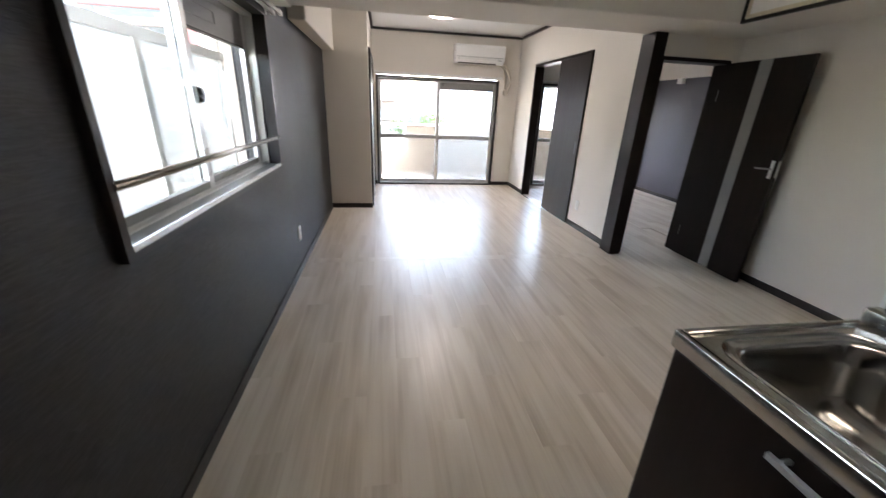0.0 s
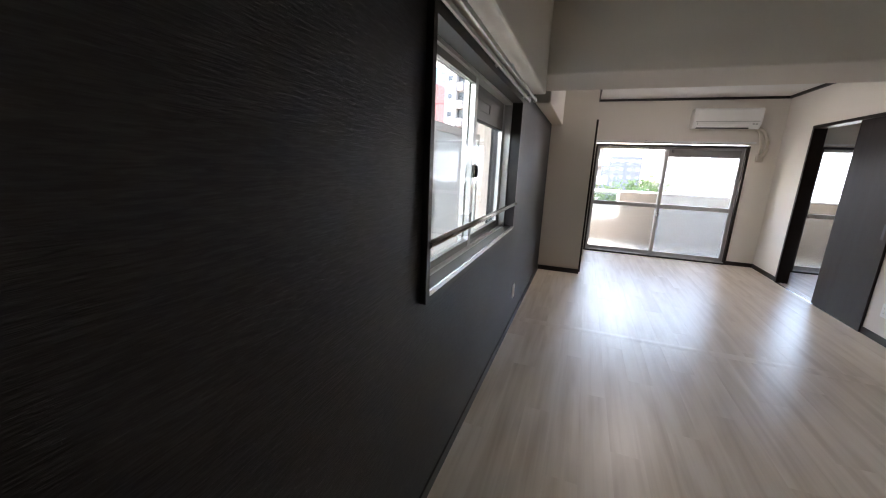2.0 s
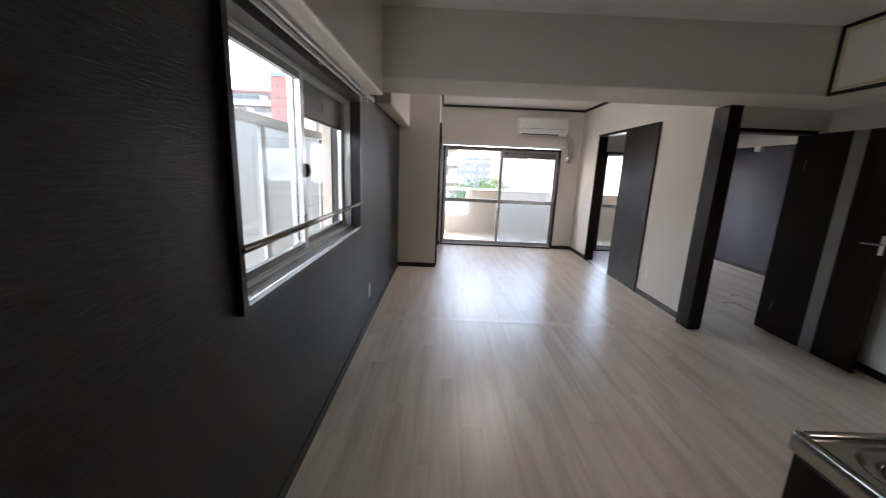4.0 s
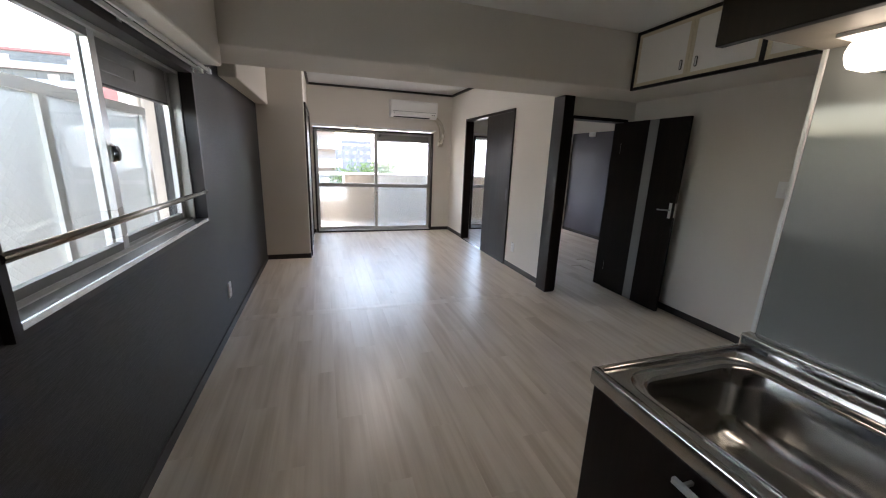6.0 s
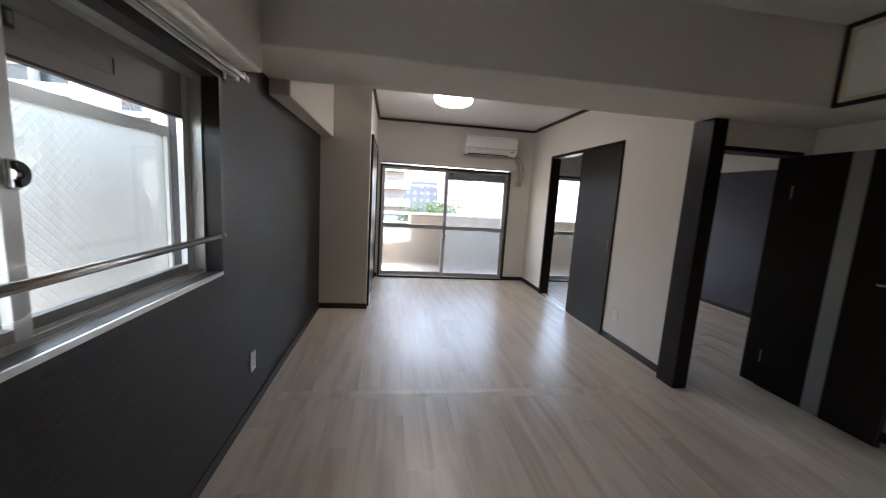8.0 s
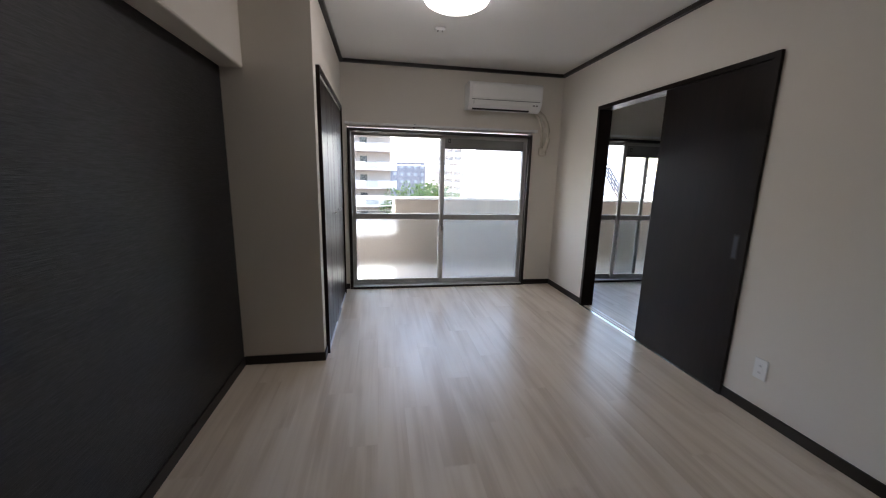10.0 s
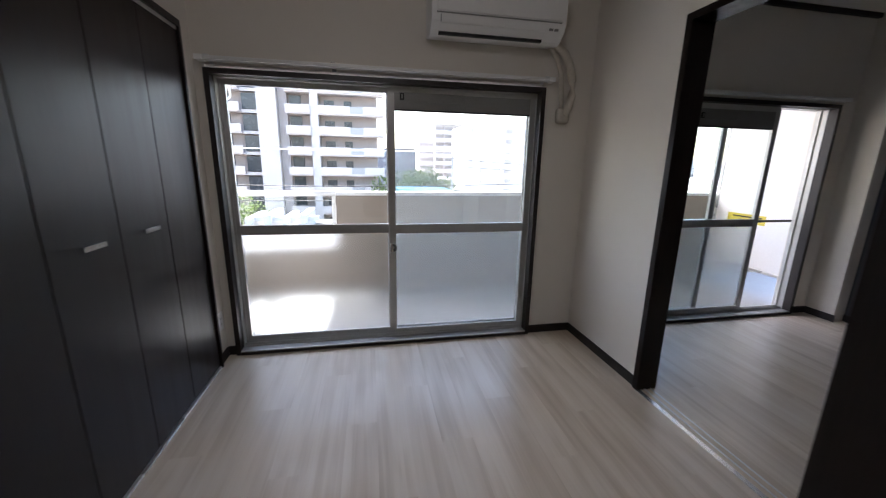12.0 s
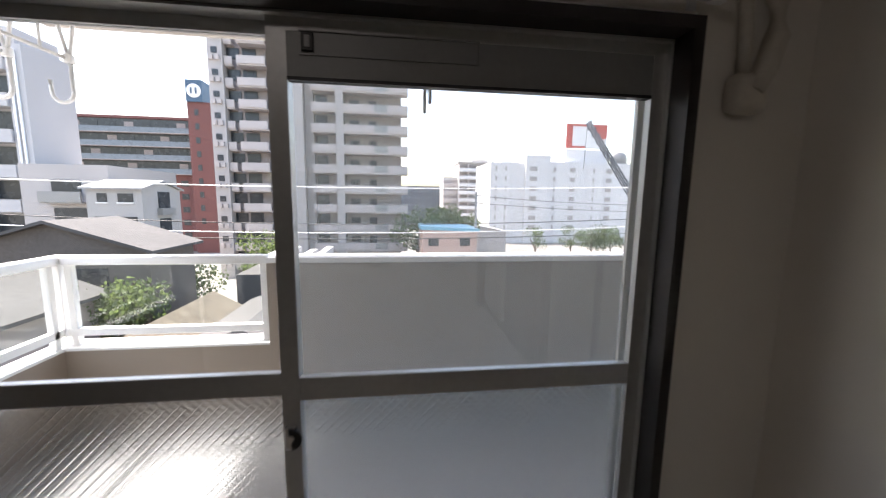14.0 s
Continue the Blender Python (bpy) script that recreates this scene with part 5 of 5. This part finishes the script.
sb = block("salmon_building", (8, 52, GZ), "low salmon building with a blue metal roof", [(4.7, 11.6, 52, 60, GZ, -2.3)], SALMON)
part("roof", prism([(4.4, -2.35), (11.9, -2.6), (11.9, -2.25), (4.4, -1.9)], 8.6, Matrix(((1, 0, 0, 0), (0, 0, 1, 51.7), (0, 1, 0, 0), (0, 0, 0, 1)))), BLUEROOF, sb)
for x in (5.4, 9.4):
    part("window", boxes((x, x + 1.3, 51.9, 52, -4.4, -3.4)), DUSK, sb)
house((20, 66, GZ), "low warehouse behind the trees", 13, 24, 80, 90, -5.0, 1.0, PALE, ROOFWHITE)


# low rooftops far off, added to hide the yellow horizon, haze in their colour
HAZE = material("hazy_rooftops", (0.42, 0.43, 0.45), 0.9, vary=0.12, grain=0.2, bump=0, blotch=0.02)
rnd_far = random.Random(7)
sky_bm = bmesh.new()
for k in range(90):
    fx, fy = -420 + k * 10.5, rnd_far.uniform(260, 420)
    add_box(sky_bm, fx, fx + rnd_far.uniform(9, 20), fy, fy + 15, GZ, 4.0 + rnd_far.uniform(0, 1) ** 2 * fy * 0.025)
solid("distant_rooftops", sky_bm, HAZE, "hazy grey rooftops far off on the horizon", "skyline", "stuff")


# ---- trees ----
def tree(x, y, height, spread, label, seed, n=420):
    t = thing("tree", (x, y, GZ), label, "tree", "street trees")
    rnd = random.Random(seed)
    trunk = bmesh.new()
    tube([(x, y, GZ), (x + 0.1, y, GZ + height * 0.3), (x, y + 0.1, GZ + height * 0.62)], 0.05 * height ** 0.8 * 0.5, 8, trunk)
    for k in range(6):
        a = 2 * math.pi * k / 6 + rnd.random()
        tube([(x, y, GZ + height * (0.3 + 0.04 * k)), (x + math.cos(a) * spread * 0.5, y + math.sin(a) * spread * 0.5, GZ + height * (0.6 + 0.03 * k))], 0.03 * height ** 0.7 * 0.4, 6, trunk)
    part("trunk", trunk, BARK, t)
    lobes = [(x + rnd.uniform(-0.6, 0.6) * spread, y + rnd.uniform(-0.6, 0.6) * spread, GZ + height * rnd.uniform(0.5, 0.88), spread * rnd.uniform(0.3, 0.55)) for _ in range(11)]
    verts, faces = [], []
    for k in range(n * 4):
        cx, cy, cz, r = lobes[k % len(lobes)]
        d = Vector((rnd.gauss(0, 1), rnd.gauss(0, 1), rnd.gauss(0, 0.8))).normalized() * r * rnd.uniform(0.55, 1.05)
        c = Vector((cx, cy, cz)) + d
        s = rnd.uniform(0.035, 0.075) * spread
        q = Euler((rnd.uniform(0, 6.3), rnd.uniform(0, 6.3), rnd.uniform(0, 6.3))).to_matrix()
        i = len(verts)
        verts += [tuple(c + q @ Vector(v) * s - Vector((x, y, GZ))) for v in ((-1, 0, 0), (0, -0.6, 0.1), (1, 0, 0), (0, 0.6, 0.1))]
        faces.append((i, i + 1, i + 2, i + 3))
    data = bpy.data.meshes.new("crown")
    data.from_pydata(verts, [], faces)
    data.materials.append(LEAF)
    cr2 = new("crown", data)
    cr2.parent = t
    return t


tree(4.6, 60, 10.4, 4.2, "broad green street tree", 1)
tree(9.0, 66, 10.8, 4.6, "broad green street tree", 2)
tree(12.4, 70, 9.6, 4.0, "broad green street tree", 3)
tree(27.2, 72, 7.4, 2.2, "small young street tree", 4, 250)
tree(34.2, 72, 7.8, 2.2, "small young street tree", 5, 250)
tree(39.5, 74, 7.0, 3.6, "bushy green tree beside the crane", 6)
tree(43.5, 74, 7.2, 3.4, "bushy green tree beside the crane", 7)
tree(-13.2, 50, 8.2, 3.0, "green garden tree between houses", 8)
tree(-10.9, 25.0, 8.2, 1.9, "dense green garden tree beside the old house", 11, 700)
tree(-12.6, 24.9, 8.0, 2.0, "dense green garden tree beside the old house", 12, 700)
tree(-16.4, 39.5, 6.6, 3.0, "green garden tree between houses", 13)

# ---- poles and cables ----
def pole(x, y, top):
    p = thing("utility_pole", (x, y, GZ), "grey concrete utility pole with crossarms", "utility pole", "utility poles")
    part("shaft", tube([(x, y, GZ), (x, y, top)], 0.16, 10), VENT, p)
    for k in range(2):
        part("crossarm", boxes((x - 0.9, x + 0.9, y - 0.05, y + 0.05, top - 0.5 - 0.9 * k, top - 0.4 - 0.9 * k)), VENT, p)
    return p


pole(11.6, 53, 2.4)
pole(-28.0, 34, 2.6)
pole(30.0, 40, 1.6)


def cable(a, b, sag, label="thin black overhead cable"):
    a, b = Vector(a), Vector(b)
    mid = (a + b) / 2
    c = thing("overhead_cable", mid, label, "cable", "overhead cables")
    pts = [a.lerp(b, k / 16) - Vector((0, 0, sag * 4 * (k / 16) * (1 - k / 16))) for k in range(17)]
    part("strand", tube(pts, 0.034, 5), RAILWHITE if "pale" in label else WIRE, c)


cable((-28, 34, 2.4), (30, 34, 2.9), 0.5, "thin pale overhead cable")
cable((-28, 34, 0.2), (30, 34, 0.6), 0.9)
cable((-28, 34, -0.5), (30, 34, 0.0), 0.9, "thin pale overhead cable")
cable((-28, 34, -1.0), (30, 34, -0.6), 0.8)
cable((11.6, 53, 1.9), (62, 60, 1.4), 0.7)
cable((11.6, 53, 1.0), (62, 60, 0.4), 0.7)


# ---- floor planks, last ----
PW, PL, GAP = 0.152, 1.22, 0.0001


def plank_mesh(w, l):
    bm = box(0, w - GAP, 0, l - GAP, -0.006, 0.0)
    top = [e for e in bm.edges if all(v.co.z > -0.001 for v in e.verts)]
    bmesh.ops.bevel(bm, geom=top, offset=0.00015, segments=1, affect="EDGES")
    data = bpy.data.meshes.new("plank")
    bm.to_mesh(data)
    bm.free()
    data.materials.append(PLANK)
    return data


meshes = {}
rows = 0
x = XL
while x < 5.04:
    y = -1.55 - (rows * 0.47) % PL
    while y < YB:
        y0, y1 = max(y, -1.55), min(y + PL, YB - 0.001)
        w = min(PW, 5.05 - x)
        inside = x < 2.50 or y0 > 3.86 or x < XK
        if y1 - y0 > 0.03 and inside and w > 0.02:
            key = (round(w, 3), round(y1 - y0, 3))
            if key not in meshes:
                meshes[key] = plank_mesh(*key)
            ob = new("plank", meshes[key])
            ob.parent = floor
            ob.location = (x, y0, 0.0)
        y += PL
    x += PW
    rows += 1
